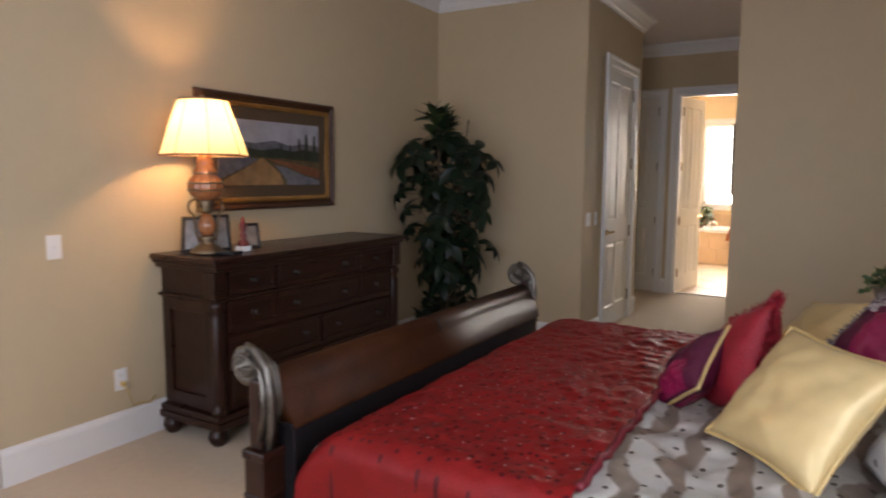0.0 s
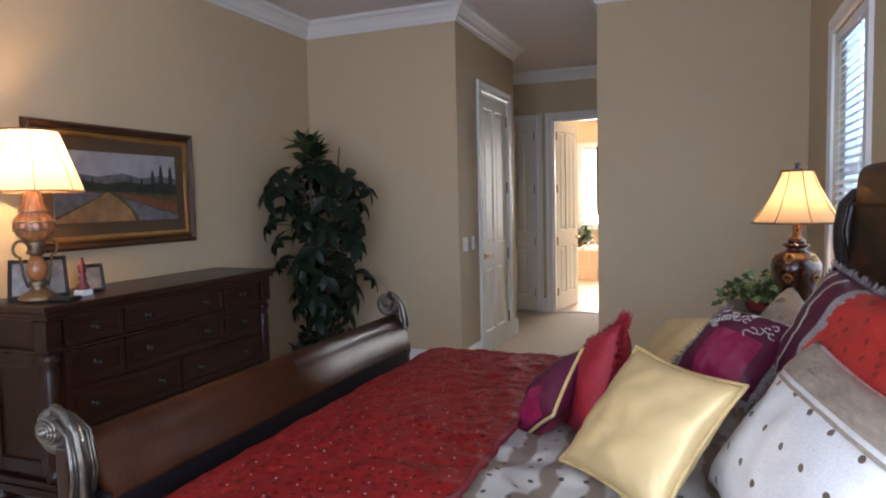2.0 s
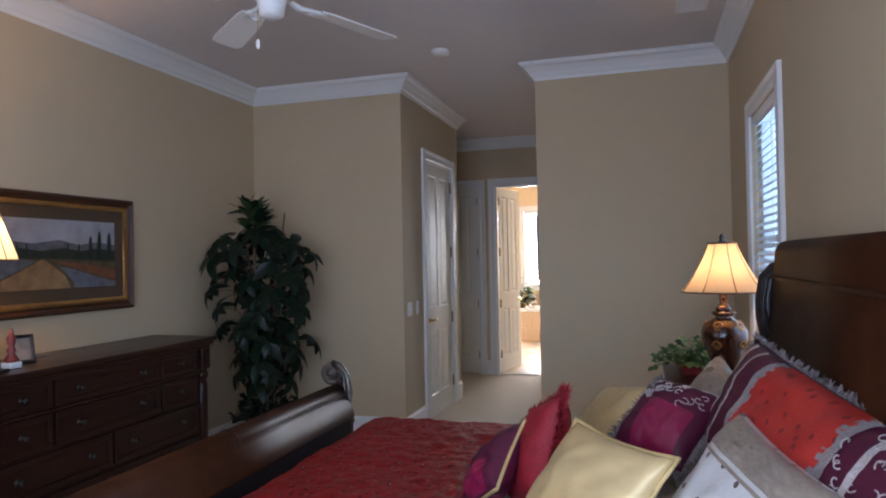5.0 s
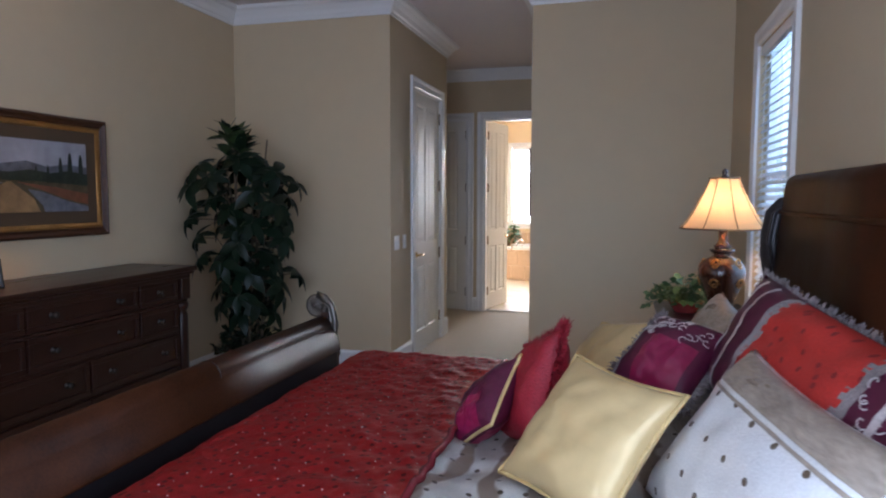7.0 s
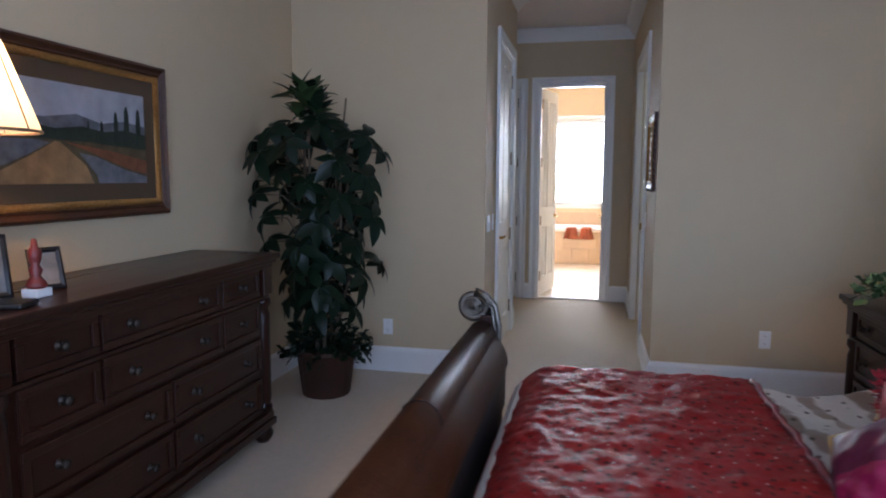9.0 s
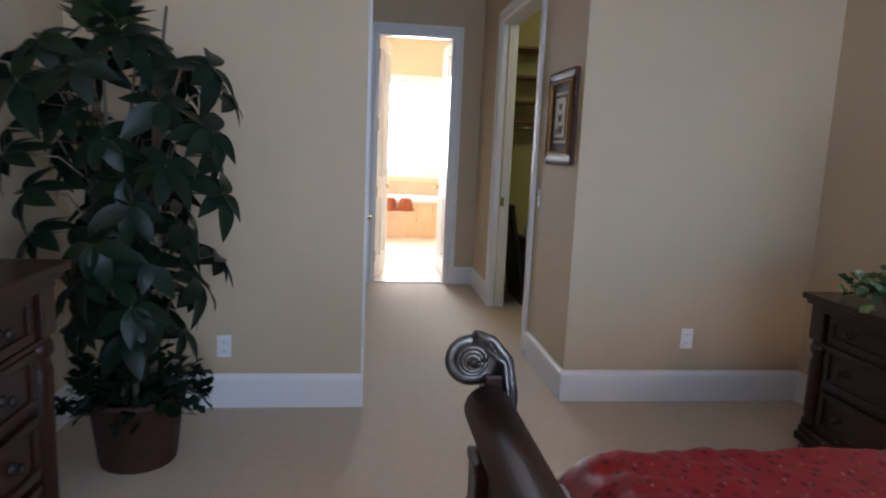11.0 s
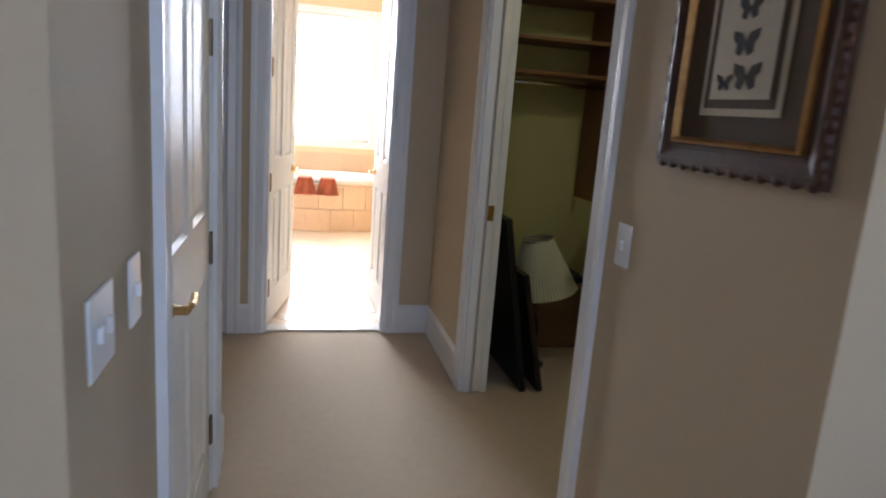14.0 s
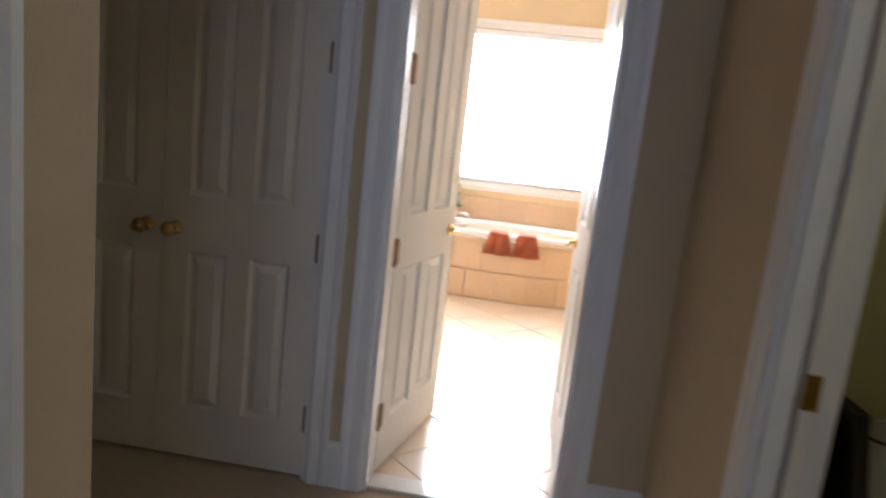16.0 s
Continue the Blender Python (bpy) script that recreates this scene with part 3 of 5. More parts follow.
def roll_board(name, x, out, top, low, label, thick, radius, y1=BY1 - 0.065):
    """Leather board that rises and rolls outwards over the top; out is -1 or 1."""
    prof = []
    for i in range(13):
        a = i / 12
        prof.append((x - out * 0.02 + out * 0.05 * a * a, low + (top - radius - low) * a))
    cx, cz = x + out * (0.03 + radius), top - radius
    for i in range(1, 22):
        a = math.pi - math.pi * 1.45 * i / 21
        prof.append((cx + out * radius * math.cos(a), cz + radius * math.sin(a)))
    back = [(px + out * 0.0, pz) for px, pz in prof]
    inner = []
    for i in range(6):
        a = 1 - i / 5
        inner.append((x + out * (thick - 0.01) + out * 0.03 * a, low + (cz - radius * 0.9 - low) * a))
    bm = prism(back + inner, "y", BY0 + 0.10, y1)
    return part(name, bm, M_LEATHER, bed, label, True)


def scroll_post(x, y, out, top, low, r, material, plain):
    """Upright with a curled ornament on top: a coil on both faces and a carved band that runs down the post."""
    w = 0.05
    s = -1 if y < BM else 1
    p = part("post", boxes([(x - 0.026, y - w, low, x + 0.056, y + w, top - 0.30), (x - 0.031, y - w - 0.006, top - 0.33, x + 0.061, y + w + 0.006, top - 0.30), (x - 0.034, y - w - 0.008, low, x + 0.064, y + w + 0.008, low + 0.07), (x - 0.029, y - w - 0.005, top - 0.46, x + 0.059, y + w + 0.005, top - 0.44), (x - 0.012, y - w + 0.012, top - 0.30, x + 0.034, y + w - 0.012, top - 0.08)], 0.006), M_WOOD, bed)
    cx, cz = x + out * 0.045, top - r
    bm = bmesh.new()
    pts = spiral(cx, cz, r, 2.4, math.pi / 2, out, 64, 0.008)
    lead = [(x - out * 0.028, top - 0.31), (x - out * 0.045, top - 0.22), (x - out * 0.045, top - 0.13), (x - out * 0.03, top - 0.05), (x + out * 0.005, top - 0.012)]
    ridge = [(u, y, v) for u, v in lead + pts]
    tube(ridge, 0.017, 8, bm, 0.5, 2.4)
    coil = part("scroll", bm, material, p, "tarnished silver carved scroll" if plain else "", True)
    bm = lathe([(r * 0.92, -0.030), (r * 0.92, 0.030)], 24)
    for k in (1, -1):
        for q, rr in enumerate((0.78, 0.56, 0.36)):
            tb = []
            for i in range(25):
                a = 2 * math.pi * i / 24
                tb.append((r * rr * math.cos(a), r * rr * math.sin(a), k * (0.032 + 0.004 * q)))
            tube(tb, 0.006, 6, bm)
        lathe([(0.014, k * 0.03), (0.013, k * 0.05), (0.0, k * 0.056)], 12, bm)
    bmesh.ops.transform(bm, matrix=pose(cx, y, cz, 90), verts=bm.verts)
    part("rosette", bm, material, p, "", True)
    bm = bmesh.new()
    for i in range(7):
        a = -0.9 + 0.3 * i
        tube([(x - out * 0.02, y + 0.04 * math.sin(a), top - 0.30), (x - out * 0.052, y + 0.048 * math.sin(a), top - 0.16), (x - out * 0.035, y + 0.042 * math.sin(a), top - 0.05), (x + out * 0.02, y + 0.035 * math.sin(a), top - 0.012)], 0.007, 6, bm)
    tagged(part("carving", bm, material, p, "carved leaf ridges", True), kind="stuff")


FX, HXB = 0.30, 2.42
FB = FX + 0.085
roll_board("foot_roll", FB, -1, 0.833, 0.66, "brown leather rolled footboard", 0.06, 0.058)
part("foot_frame", boxes([(FX - 0.05, BY0 + 0.10, 0.10, FX + 0.09, BY1 - 0.10, 0.30), (FX - 0.03, BY0 + 0.1, 0.30, FX + 0.09, BY1 - 0.1, 0.50),
                          (FX + 0.0, BY0 + 0.09, 0.66, FX + 0.100, BY1 - 0.09, 0.675), (FX + 0.0, BY0 + 0.1, 0.5, FX + 0.101, BY1 - 0.1, 0.66)], 0.004), M_DARKWOOD, bed, "blackened wooden frame under the leather roll")
part("seam", tube([(FX - 0.003 + 0.0585 * math.cos(a), BM, 0.775 + 0.0585 * math.sin(a)) for a in [-0.2 + 0.3 * i for i in range(10)]], 0.003, 6), M_DARKWOOD, bed)
for y, top in ((BY0 + 0.06, 0.90), (BY1 - 0.02, 0.933)):
    scroll_post(FX, y, -1, top, 0.0, 0.044, M_SILVER, True)
roll_board("head_roll", HXB + 0.01, 1, 1.56, 0.5, "brown leather rolled headboard", 0.07, 0.052, BY1 - 0.29)
part("head_frame", boxes([(HXB - 0.015, BY0 + 0.1, 0.10, HXB + 0.10, BY1 - 0.29, 0.5)], 0.004), M_LEATHER, bed)
part("head_seam", box(HXB + 0.02, BY0 + 0.101, 1.40, HXB + 0.07, BY1 - 0.291, 1.415, 0.004), M_LEATHER, bed)
for y in (BY0 + 0.04, BY1 - 0.23):
    scroll_post(HXB + 0.045, y, 1, 1.45, 0.0, 0.058, M_BLACKMETAL, False)
for y in (BY0 + 0.05, BY1 - 0.09):
    part("side_rail", box(FX + 0.05, y, 0.16, HXB, y + 0.04, 0.40, 0.008), M_WOOD, bed)

mattress = thing("mattress", "thick mattress under the bedclothes on the sleigh bed", "mattress", pose(0, 0, 0))
part("ticking", box(FX + 0.14, BY0 + 0.10, 0.30, HXB - 0.06, BY1 - 0.10, 0.62, 0.05, None, 3), M_MATTRESS, mattress)


def spread(name, label, category, x0, x1, top, material, drop, wave, seed, foot=0.0, thick=0.02, nx=60, ny=90, ridge=None):
    """Bedclothes that lie over the mattress and hang down both sides, with creases."""
    e = thing(name, label, category, pose(0, 0, 0))
    half = (BY1 - BY0) / 2 - 0.065
    total = half + drop
    bm = bmesh.new()
    grid = []
    for i in range(nx + 1):
        row = []
        u = i / nx
        x = x0 + (x1 - x0) * u
        for j in range(ny + 1):
            s = -total + 2 * total * j / ny
            a = abs(s)
            r = 0.07
            if a < half - r:
                y, z = s, top
            elif a < half - r + r * math.pi / 2:
                t = (a - half + r) / r
                y, z = math.copysign(half - r + r * math.sin(t), s), top - r + r * math.cos(t)
            else:
                d = a - (half - r + r * math.pi / 2)
                y, z = math.copysign(half + 0.015 * math.sin(x * 16 + seed) * min(1, d * 5), s), top - r - d
            z += wave * (noise.noise((x * 3.1 + seed, y * 3.1, 0)) + 0.5 * noise.noise((x * 9 + seed, y * 9, 3)))
            if foot and u < foot:
                t = 1 - u / foot
                z -= 0.13 * t ** 2.6
            if ridge:
                z += ridge(x, y)
            row.append(bm.verts.new((x, BM + y, z)))
        grid.append(row)
    for a, b in zip(grid, grid[1:]):
        for j in range(ny):
            bm.faces.new((a[j], b[j], b[j + 1], a[j + 1]))
    bmesh.ops.solidify(bm, geom=bm.faces[:], thickness=thick)
    part("cloth", bm, material, e, "", True)
    return e


def folds(x, y):
    return 0.018 * math.sin(13 * x + 5 * y + 3 * noise.noise((x * 3, y * 3, 7))) + 0.012 * noise.noise((x * 11, y * 11, 4)) + 0.006 * noise.noise((x * 24, y * 24, 8))


def puckers(x, y):
    return 0.008 * noise.noise((x * 15, y * 15, 5)) + 0.004 * noise.noise((x * 38, y * 38, 2))


sheet = spread("duvet", "cream and brown striped damask duvet spread on the bed", "duvet", 1.16, HXB - 0.05, 0.648, M_SHEET, 0.22, 0.016, 4.0, nx=110, ny=150, ridge=folds)
for y in (BY0 + 0.055, BY1 - 0.055):
    part("hem", tube([(1.17 + (HXB - 1.23) * k / 24, y + 0.006 * math.sin(16 * k), 0.40 + 0.008 * math.sin(5 * k)) for k in range(25)], 0.008, 6), M_LACE, sheet, "taupe duvet hem", True)
quilt = spread("quilt", "red beaded quilt with dark motifs folded across the bed foot", "quilt", FX + 0.13, 1.30, 0.682, M_RED, 0.20, 0.010, 1.0, foot=0.22, nx=110, ny=230, ridge=puckers)
bm = bmesh.new()
half_w = (BY1 - BY0) / 2 - 0.14
tube([(1.302 + 0.006 * math.sin(9 * k), BM - half_w + 2 * half_w * k / 40, 0.684 + 0.006 * math.sin(5 * k)) for k in range(41)], 0.012, 7, bm)
part("hem", bm, M_REDTRIM, quilt, "dark red hem", True)
# beads on the quilt
rng = random.Random(5)
bm = bmesh.new()
for i in range(12):
    for j in range(26):
        x, y = FX + 0.22 + i * 0.072 + rng.uniform(-0.022, 0.022) + (0.036 if j % 2 else 0), BM - half_w + 2 * half_w * j / 25 + rng.uniform(-0.022, 0.022)
        if FX + 0.31 < x < 1.28:
            bmesh.ops.create_icosphere(bm, subdivisions=1, radius=0.0021, matrix=pose(x, y, 0.697 + puckers(x, y - BM) + 0.010 * (noise.noise((x * 3.1 + 1, (y - BM) * 3.1, 0)) + 0.5 * noise.noise((x * 9 + 1, (y - BM) * 9, 3))) - (0.13 * max(0, 1 - (x - FX - 0.13) / 0.2) ** 2.6)))
tagged(part("bead", bm, M_EMBROID, quilt, "small silver beads"), kind="stuff")


def cushion(name, label, m, w, h, t, material, piping=None, fringe=None, bands=(), inset=None, puff=0.62, n=22, seed=0):
    """Stuffed cushion, local x its width, y its height, z its thickness, with drawn-in sides, seams and trimmings."""
    e = thing(name, label, "pillow", m)
    rn = random.Random(seed)

    def surf(u, v, side):
        k = max(0.0, (1 - abs(u) ** 2.6)) ** puff * max(0.0, (1 - abs(v) ** 2.6)) ** puff
        pull = 1 - 0.10 * (1 - abs(v) ** 2) * abs(u) ** 3
        pull2 = 1 - 0.10 * (1 - abs(u) ** 2) * abs(v) ** 3
        z = side * t / 2 * k + 0.012 * k * noise.noise((u * 2.4 + seed, v * 2.4, side * 2.0)) + 0.009 * k * noise.noise((u * 4.5 + seed, v * 4.5, side * 3.0)) + 0.005 * k * noise.noise((u * 9 + seed, v * 9, side * 2.0))
        return Vector((u * w / 2 * pull, v * h / 2 * pull2, z))

    def sheet_of(u0, u1, v0, v1, off, sides=(1, -1), nn=n):
        b = bmesh.new()
        for sd in sides:
            g = []
            for i in range(nn + 1):
                g.append([b.verts.new(surf(u0 + (u1 - u0) * i / nn, v0 + (v1 - v0) * j / nn, sd) + Vector((0, 0, sd * off))) for j in range(nn + 1)])
            for p, q in zip(g, g[1:]):
                for j in range(nn):
                    b.faces.new((p[j], q[j], q[j + 1], p[j + 1]))
        bmesh.ops.remove_doubles(b, verts=b.verts[:], dist=0.0004)
        return b
    part("cover", sheet_of(-1, 1, -1, 1, 0), material, e, "", True)
    for bu0, bu1, bv0, bv1, bmat, blabel in bands:
        part("band", sheet_of(bu0, bu1, bv0, bv1, 0.0035), bmat, e, blabel, True)
    rim = [surf(u, v, 1) for u, v in [(-1 + 2 * i / 16, -1) for i in range(17)] + [(1, -1 + 2 * i / 16) for i in range(1, 17)] + [(1 - 2 * i / 16, 1) for i in range(1, 17)] + [(-1, 1 - 2 * i / 16) for i in range(1, 17)]]
    if piping:
        part("piping", tube(rim, 0.0065, 7), piping, e, "twisted cord piping", True)
    if fringe:
        fmat, flen, which = fringe
        b = bmesh.new()
        for i in range(len(rim) - 1):
            for k in range(9):
                p = rim[i].lerp(rim[i + 1], k / 9)
                o = Vector((p.x / (w / 2), p.y / (h / 2), 0))
                if "u" in which and abs(p.x) < w * 0.42:
                    continue
                o = Vector((math.copysign(abs(o.x) ** 6, o.x), math.copysign(abs(o.y) ** 6, o.y), 0)).normalized()
                for q in range(2):
                    tip = p + o * flen * rn.uniform(0.6, 1.1) + Vector((rn.uniform(-1, 1), rn.uniform(-1, 1), rn.uniform(-1.2, 1.2))) * flen * 0.5
                    mid = p.lerp(tip, 0.5) + Vector((rn.uniform(-1, 1), rn.uniform(-1, 1), rn.uniform(-1, 1))) * flen * 0.22
                    wd = Vector((rn.uniform(-1, 1), rn.uniform(-1, 1), rn.uniform(-1, 1))).normalized() * 0.0035
                    vs = [b.verts.new(c) for c in (p - wd, p + wd, mid + wd * 1.3, tip, mid - wd * 1.3)]
                    b.faces.new(vs)
        tagged(part("fringe", b, fmat, e, "feathery fringe"), kind="stuff")
    if inset:
        imat, count, iu0, iu1, iv0, iv1 = inset
        b = bmesh.new()
        for _ in range(count):
            u, v = rn.uniform(iu0, iu1), rn.uniform(iv0, iv1)
            a0 = rn.uniform(0, 6.28)
            pts = []
            for k in range(9):
                a = a0 + k * 0.55
                rr = 0.003 + 0.0019 * k
                pts.append(surf(max(-0.97, min(0.97, u + rr * math.cos(a) / w * 2)), max(-0.97, min(0.97, v + rr * math.sin(a) / h * 2)), 1) + Vector((0, 0, 0.004)))
            tube(pts, 0.0019, 5, b)
        tagged(part("embroidery", b, imat, e, "silver scrolling embroidery", True), kind="stuff")
    return e


def face(center, normal, up, roll=0):
    z = Vector(normal).normalized()
    y = Vector(up)
    y = (y - z * y.dot(z)).normalized()
    x = y.cross(z)
    m = Matrix((x, y, z)).transposed().to_4x4()
    return Matrix.Translation(center) @ m @ pose(0, 0, 0, 0, 0, roll)


cushion("pillow", "large white satin sham with brown dots and lace border", face((2.138, -3.481, 0.823), (-0.793, -0.239, 0.560), (0.559, 0.080, 0.825), 0), 0.70, 0.50, 0.20, M_WHITE,
        bands=((-0.98, 0.98, 0.56, 0.98, M_LACE, "taupe lace border"), (-0.975, 0.975, 0.47, 0.51, M_LACE, "narrow taupe braid")), puff=0.45, seed=1)
cushion("pillow", "square gold satin cushion with corded edge lying on the bed", face((1.755, -3.278, 0.820), (-0.504, -0.562, 0.656), (0.487, 0.442, 0.753), 0), 0.415, 0.42, 0.17, M_GOLD, piping=M_CORD, seed=2)
cushion("pillow", "small burgundy velvet cushion with gold cord edge", face((1.396, -2.885, 0.755), (-0.805, -0.221, 0.551), (0.193, 0.781, 0.595), 0), 0.31, 0.29, 0.14, M_BURG, piping=M_CORD, seed=3,
        bands=((-0.6, 0.6, -0.97, -0.15, M_MAGENTA, "magenta silk panel"),))
cushion("pillow", "red cushion with thick ruffled edge standing on the bed", face((1.551, -2.836, 0.80), (-0.908, -0.299, 0.294), (0.134, 0.457, 0.879), 0), 0.43, 0.38, 0.17, M_REDFUR, fringe=(M_REDFUR, 0.034, "all"), seed=4, puff=0.5)
cushion("pillow", "gold satin cushion lying towards the far side", face((1.78, -2.36, 0.80), (-0.75, -0.30, 0.6), (0.3, 0.2, 1.0), 10), 0.46, 0.40, 0.17, M_GOLD, piping=M_CORD, seed=5)
cushion("pillow", "burgundy embroidered cushion with magenta panel and grey fringe", face((2.00, -2.757, 0.925), (-0.30, -0.485, 0.82), (0.565, 0.646, 0.513), 0), 0.31, 0.35, 0.17, M_BURG, fringe=(M_FRINGE, 0.03, "u"), seed=6,
        bands=((-0.35, 0.75, -0.95, 0.1, M_MAGENTA, "magenta silk panel"), (-0.85, -0.75, -0.9, 0.9, M_FRINGE, "grey braid"), (-0.9, 0.9, 0.78, 0.86, M_EMBROID, "silver braid")), inset=(M_EMBROID, 30, -0.8, 0.8, 0.15, 0.75))
cushion("pillow", "beige damask pillow behind the cushions", face((2.14, -2.46, 0.85), (-0.85, -0.1, 0.5), (0.5, 0, 0.9), 0), 0.66, 0.50, 0.18, M_LACE, puff=0.5, seed=7)
cushion("pillow", "long red silk sham with burgundy ends and feather fringe", face((2.315, -3.25, 0.975), (-0.84, -0.22, 0.48), (0.45, 0.0, 0.9), 0), 1.20, 0.41, 0.20, M_BURG, seed=8, puff=0.5,
        bands=((-0.40, 0.40, -0.985, 0.985, M_REDSILK, "red beaded silk middle"), (0.56, 0.60, -0.95, 0.95, M_EMBROID, "silver ribbon"), (0.80, 0.84, -0.95, 0.95, M_EMBROID, "silver ribbon"), (-0.45, -0.37, -0.97, 0.97, M_FRINGE, "grey braid"), (0.37, 0.45, -0.97, 0.97, M_FRINGE, "grey braid"), (-0.66, -0.62, -0.95, 0.95, M_EMBROID, "silver ribbon"), (-0.84, -0.80, -0.95, 0.95, M_EMBROID, "silver ribbon")),
        fringe=(M_FRINGE, 0.022, "all"), inset=(M_EMBROID, 46, 0.46, 0.92, -0.85, 0.85))


# ---- bedroom: dresser ----
def turned_foot(e, x, y, s=1.0):
    part("foot", lathe([(0.03 * s, 0), (0.045 * s, 0.02), (0.055 * s, 0.045), (0.045 * s, 0.075), (0.03 * s, 0.088), (0.048 * s, 0.10)], 18, centre=(x, y)), M_WOOD, e, "", True)


def drawer(e, y0, y1, z0, z1, x, knobs):
    bm = box(x - 0.012, y0, z0, x + 0.006, y1, z1, 0.004)
    f = 0.03
    for r in ((y0, z0, y1, z0 + f), (y0, z1 - f, y1, z1), (y0, z0 + f, y0 + f, z1 - f), (y1 - f, z0 + f, y1, z1 - f)):
        box(x + 0.004, r[0], r[1], x + 0.016, r[2], r[3], 0.004, bm)
    d = part("drawer", bm, M_WOOD2, e)
    n = max(1, knobs)
    for i in range(n):
        y = (y0 + y1) / 2 if n == 1 else y0 + (y1 - y0) * (0.2 if i == 0 else 0.8)
        k = lathe([(0.018, 0), (0.018, 0.004), (0.008, 0.009), (0.008, 0.018), (0.016, 0.026), (0.017, 0.032), (0.01, 0.038), (0, 0.039)], 14)
        bmesh.ops.transform(k, matrix=pose(x + 0.006, y, (z0 + z1) / 2, 0, 90), verts=k.verts)
        part("knob", k, M_PEWTER, d, "dark pewter knob", True)


def chest(name, label, m, length, depth, height, rows, ends=True):
    """Chest of drawers; local x to the front, y along it, z up, with turned corner columns, plinth and bun feet."""
    e = thing(name, label, "dresser" if length > 1 else "nightstand", m)
    part("carcass", boxes([(0, 0.06, 0.16, depth - 0.05, length - 0.06, height - 0.05)]), M_WOOD, e)
    part("plinth", boxes([(0.0, 0.01, 0.09, depth - 0.01, length - 0.01, 0.13), (0.0, 0.02, 0.13, depth - 0.02, length - 0.02, 0.165)], 0.006), M_WOOD, e)
    part("top", boxes([(-0.0, -0.015, height - 0.03, depth + 0.02, length + 0.015, height), (0, 0.0, height - 0.05, depth + 0.005, length, height - 0.03)], 0.007), M_WOOD, e)
    part("cornice", boxes([(0, 0.02, height - 0.075, depth - 0.012, length - 0.02, height - 0.05), (0, 0.03, height - 0.235, depth - 0.03, length - 0.03, height - 0.218)], 0.005), M_WOOD, e)
    for y in (0.055, length - 0.055):
        part("corner_block", box(depth - 0.10, y - 0.042, height - 0.215, depth - 0.018, y + 0.042, height - 0.075, 0.006), M_WOOD, e)
        part("column", lathe([(0.040, 0.165), (0.040, 0.20), (0.03, 0.215), (0.036, 0.24), (0.036, height - 0.32), (0.028, height - 0.29), (0.042, height - 0.265), (0.040, height - 0.235)], 24, flute=12, depth=0.05, centre=(depth - 0.058, y)), M_WOOD, e, "", True)
        for x in (0.06, depth - 0.07):
            turned_foot(e, x, y)
    for y0, yy in ((0.045, 0.062), (length - 0.062, length - 0.045)):
        part("side_panel", boxes([(0.03, y0, 0.18, 0.08, yy, height - 0.24), (depth - 0.15, y0, 0.18, depth - 0.1, yy, height - 0.24), (0.08, y0, 0.18, depth - 0.15, yy, 0.25), (0.08, y0, height - 0.31, depth - 0.15, yy, height - 0.24)], 0.004), M_WOOD, e)
    y0, y1 = 0.115, length - 0.115
    for z0, z1, cuts in rows:
        for a, b, kn in cuts:
            drawer(e, y0 + (y1 - y0) * a + 0.008, y0 + (y1 - y0) * b - 0.008, z0, z1, depth - 0.046, kn)
    return e


three = [(0.0, 0.24, 1), (0.24, 0.76, 2), (0.76, 1.0, 1)]
two = [(0.0, 0.5, 2), (0.5, 1.0, 2)]
chest("dresser", "long dark cherry dresser with fluted columns and many drawers", pose(XL + 0.02, -3.05, 0), 1.715, 0.50, 1.013,
      [(0.80, 0.94, three), (0.605, 0.775, three), (0.395, 0.58, two), (0.185, 0.37, two)])
chest("nightstand", "dark cherry nightstand with drawers beside the bed", pose(XR - 0.01, -0.62, 0, 0, 0, 180), 0.86, 0.50, 0.80,
      [(0.60, 0.725, [(0, 1, 2)]), (0.395, 0.58, [(0, 1, 2)]), (0.185, 0.37, [(0, 1, 2)])])

# ---- lamps ----
lampa = thing("table_lamp", "lit table lamp with ivory shade and ornate amber urn base", "lamp", pose(-1.12, -2.90, 1.014), "lit table lamps")
part("base", lathe([(0.085, 0), (0.09, 0.015), (0.075, 0.03), (0.045, 0.05), (0.03, 0.07), (0.05, 0.085), (0.028, 0.105)], 24), M_BRONZE, lampa, "", True)
part("lower_urn", lathe([(0.028, 0.10), (0.044, 0.13), (0.048, 0.16), (0.036, 0.19), (0.022, 0.22)], 24), M_AMBERLIGHT, lampa, "", True)
part("collar", lathe([(0.025, 0.22), (0.045, 0.235), (0.03, 0.26), (0.05, 0.28), (0.04, 0.295)], 24), M_BRONZE, lampa, "", True)
part("globe", lathe([(0.04, 0.29), (0.075, 0.32), (0.088, 0.36), (0.08, 0.40), (0.055, 0.43), (0.06, 0.44), (0.05, 0.46), (0.042, 0.49), (0.045, 0.50), (0.03, 0.52), (0.026, 0.57)], 56, flute=14, depth=0.05), M_AMBERLIGHT, lampa, "amber ribbed glass globe", True)
for r, z in ((0.090, 0.345), (0.088, 0.385), (0.06, 0.435)):
    part("band", tube([(r * math.cos(a), r * math.sin(a), z) for a in [2 * math.pi * i / 30 for i in range(31)]], 0.005, 6), M_BRONZE, lampa, "thin bronze ring", True)
for s in (-1, 1):
    pts = [(0, s * 0.03, 0.24)] + [(0, s * (0.075 + 0.04 * math.cos(a)), 0.255 + 0.04 * math.sin(a)) for a in [2.6 - 0.5 * i for i in range(9)]]
    part("scroll_arm", tube(pts + [(0, s * 0.07, 0.12), (0, s * 0.05, 0.07)], 0.007, 8), M_BRONZE, lampa, "", True)
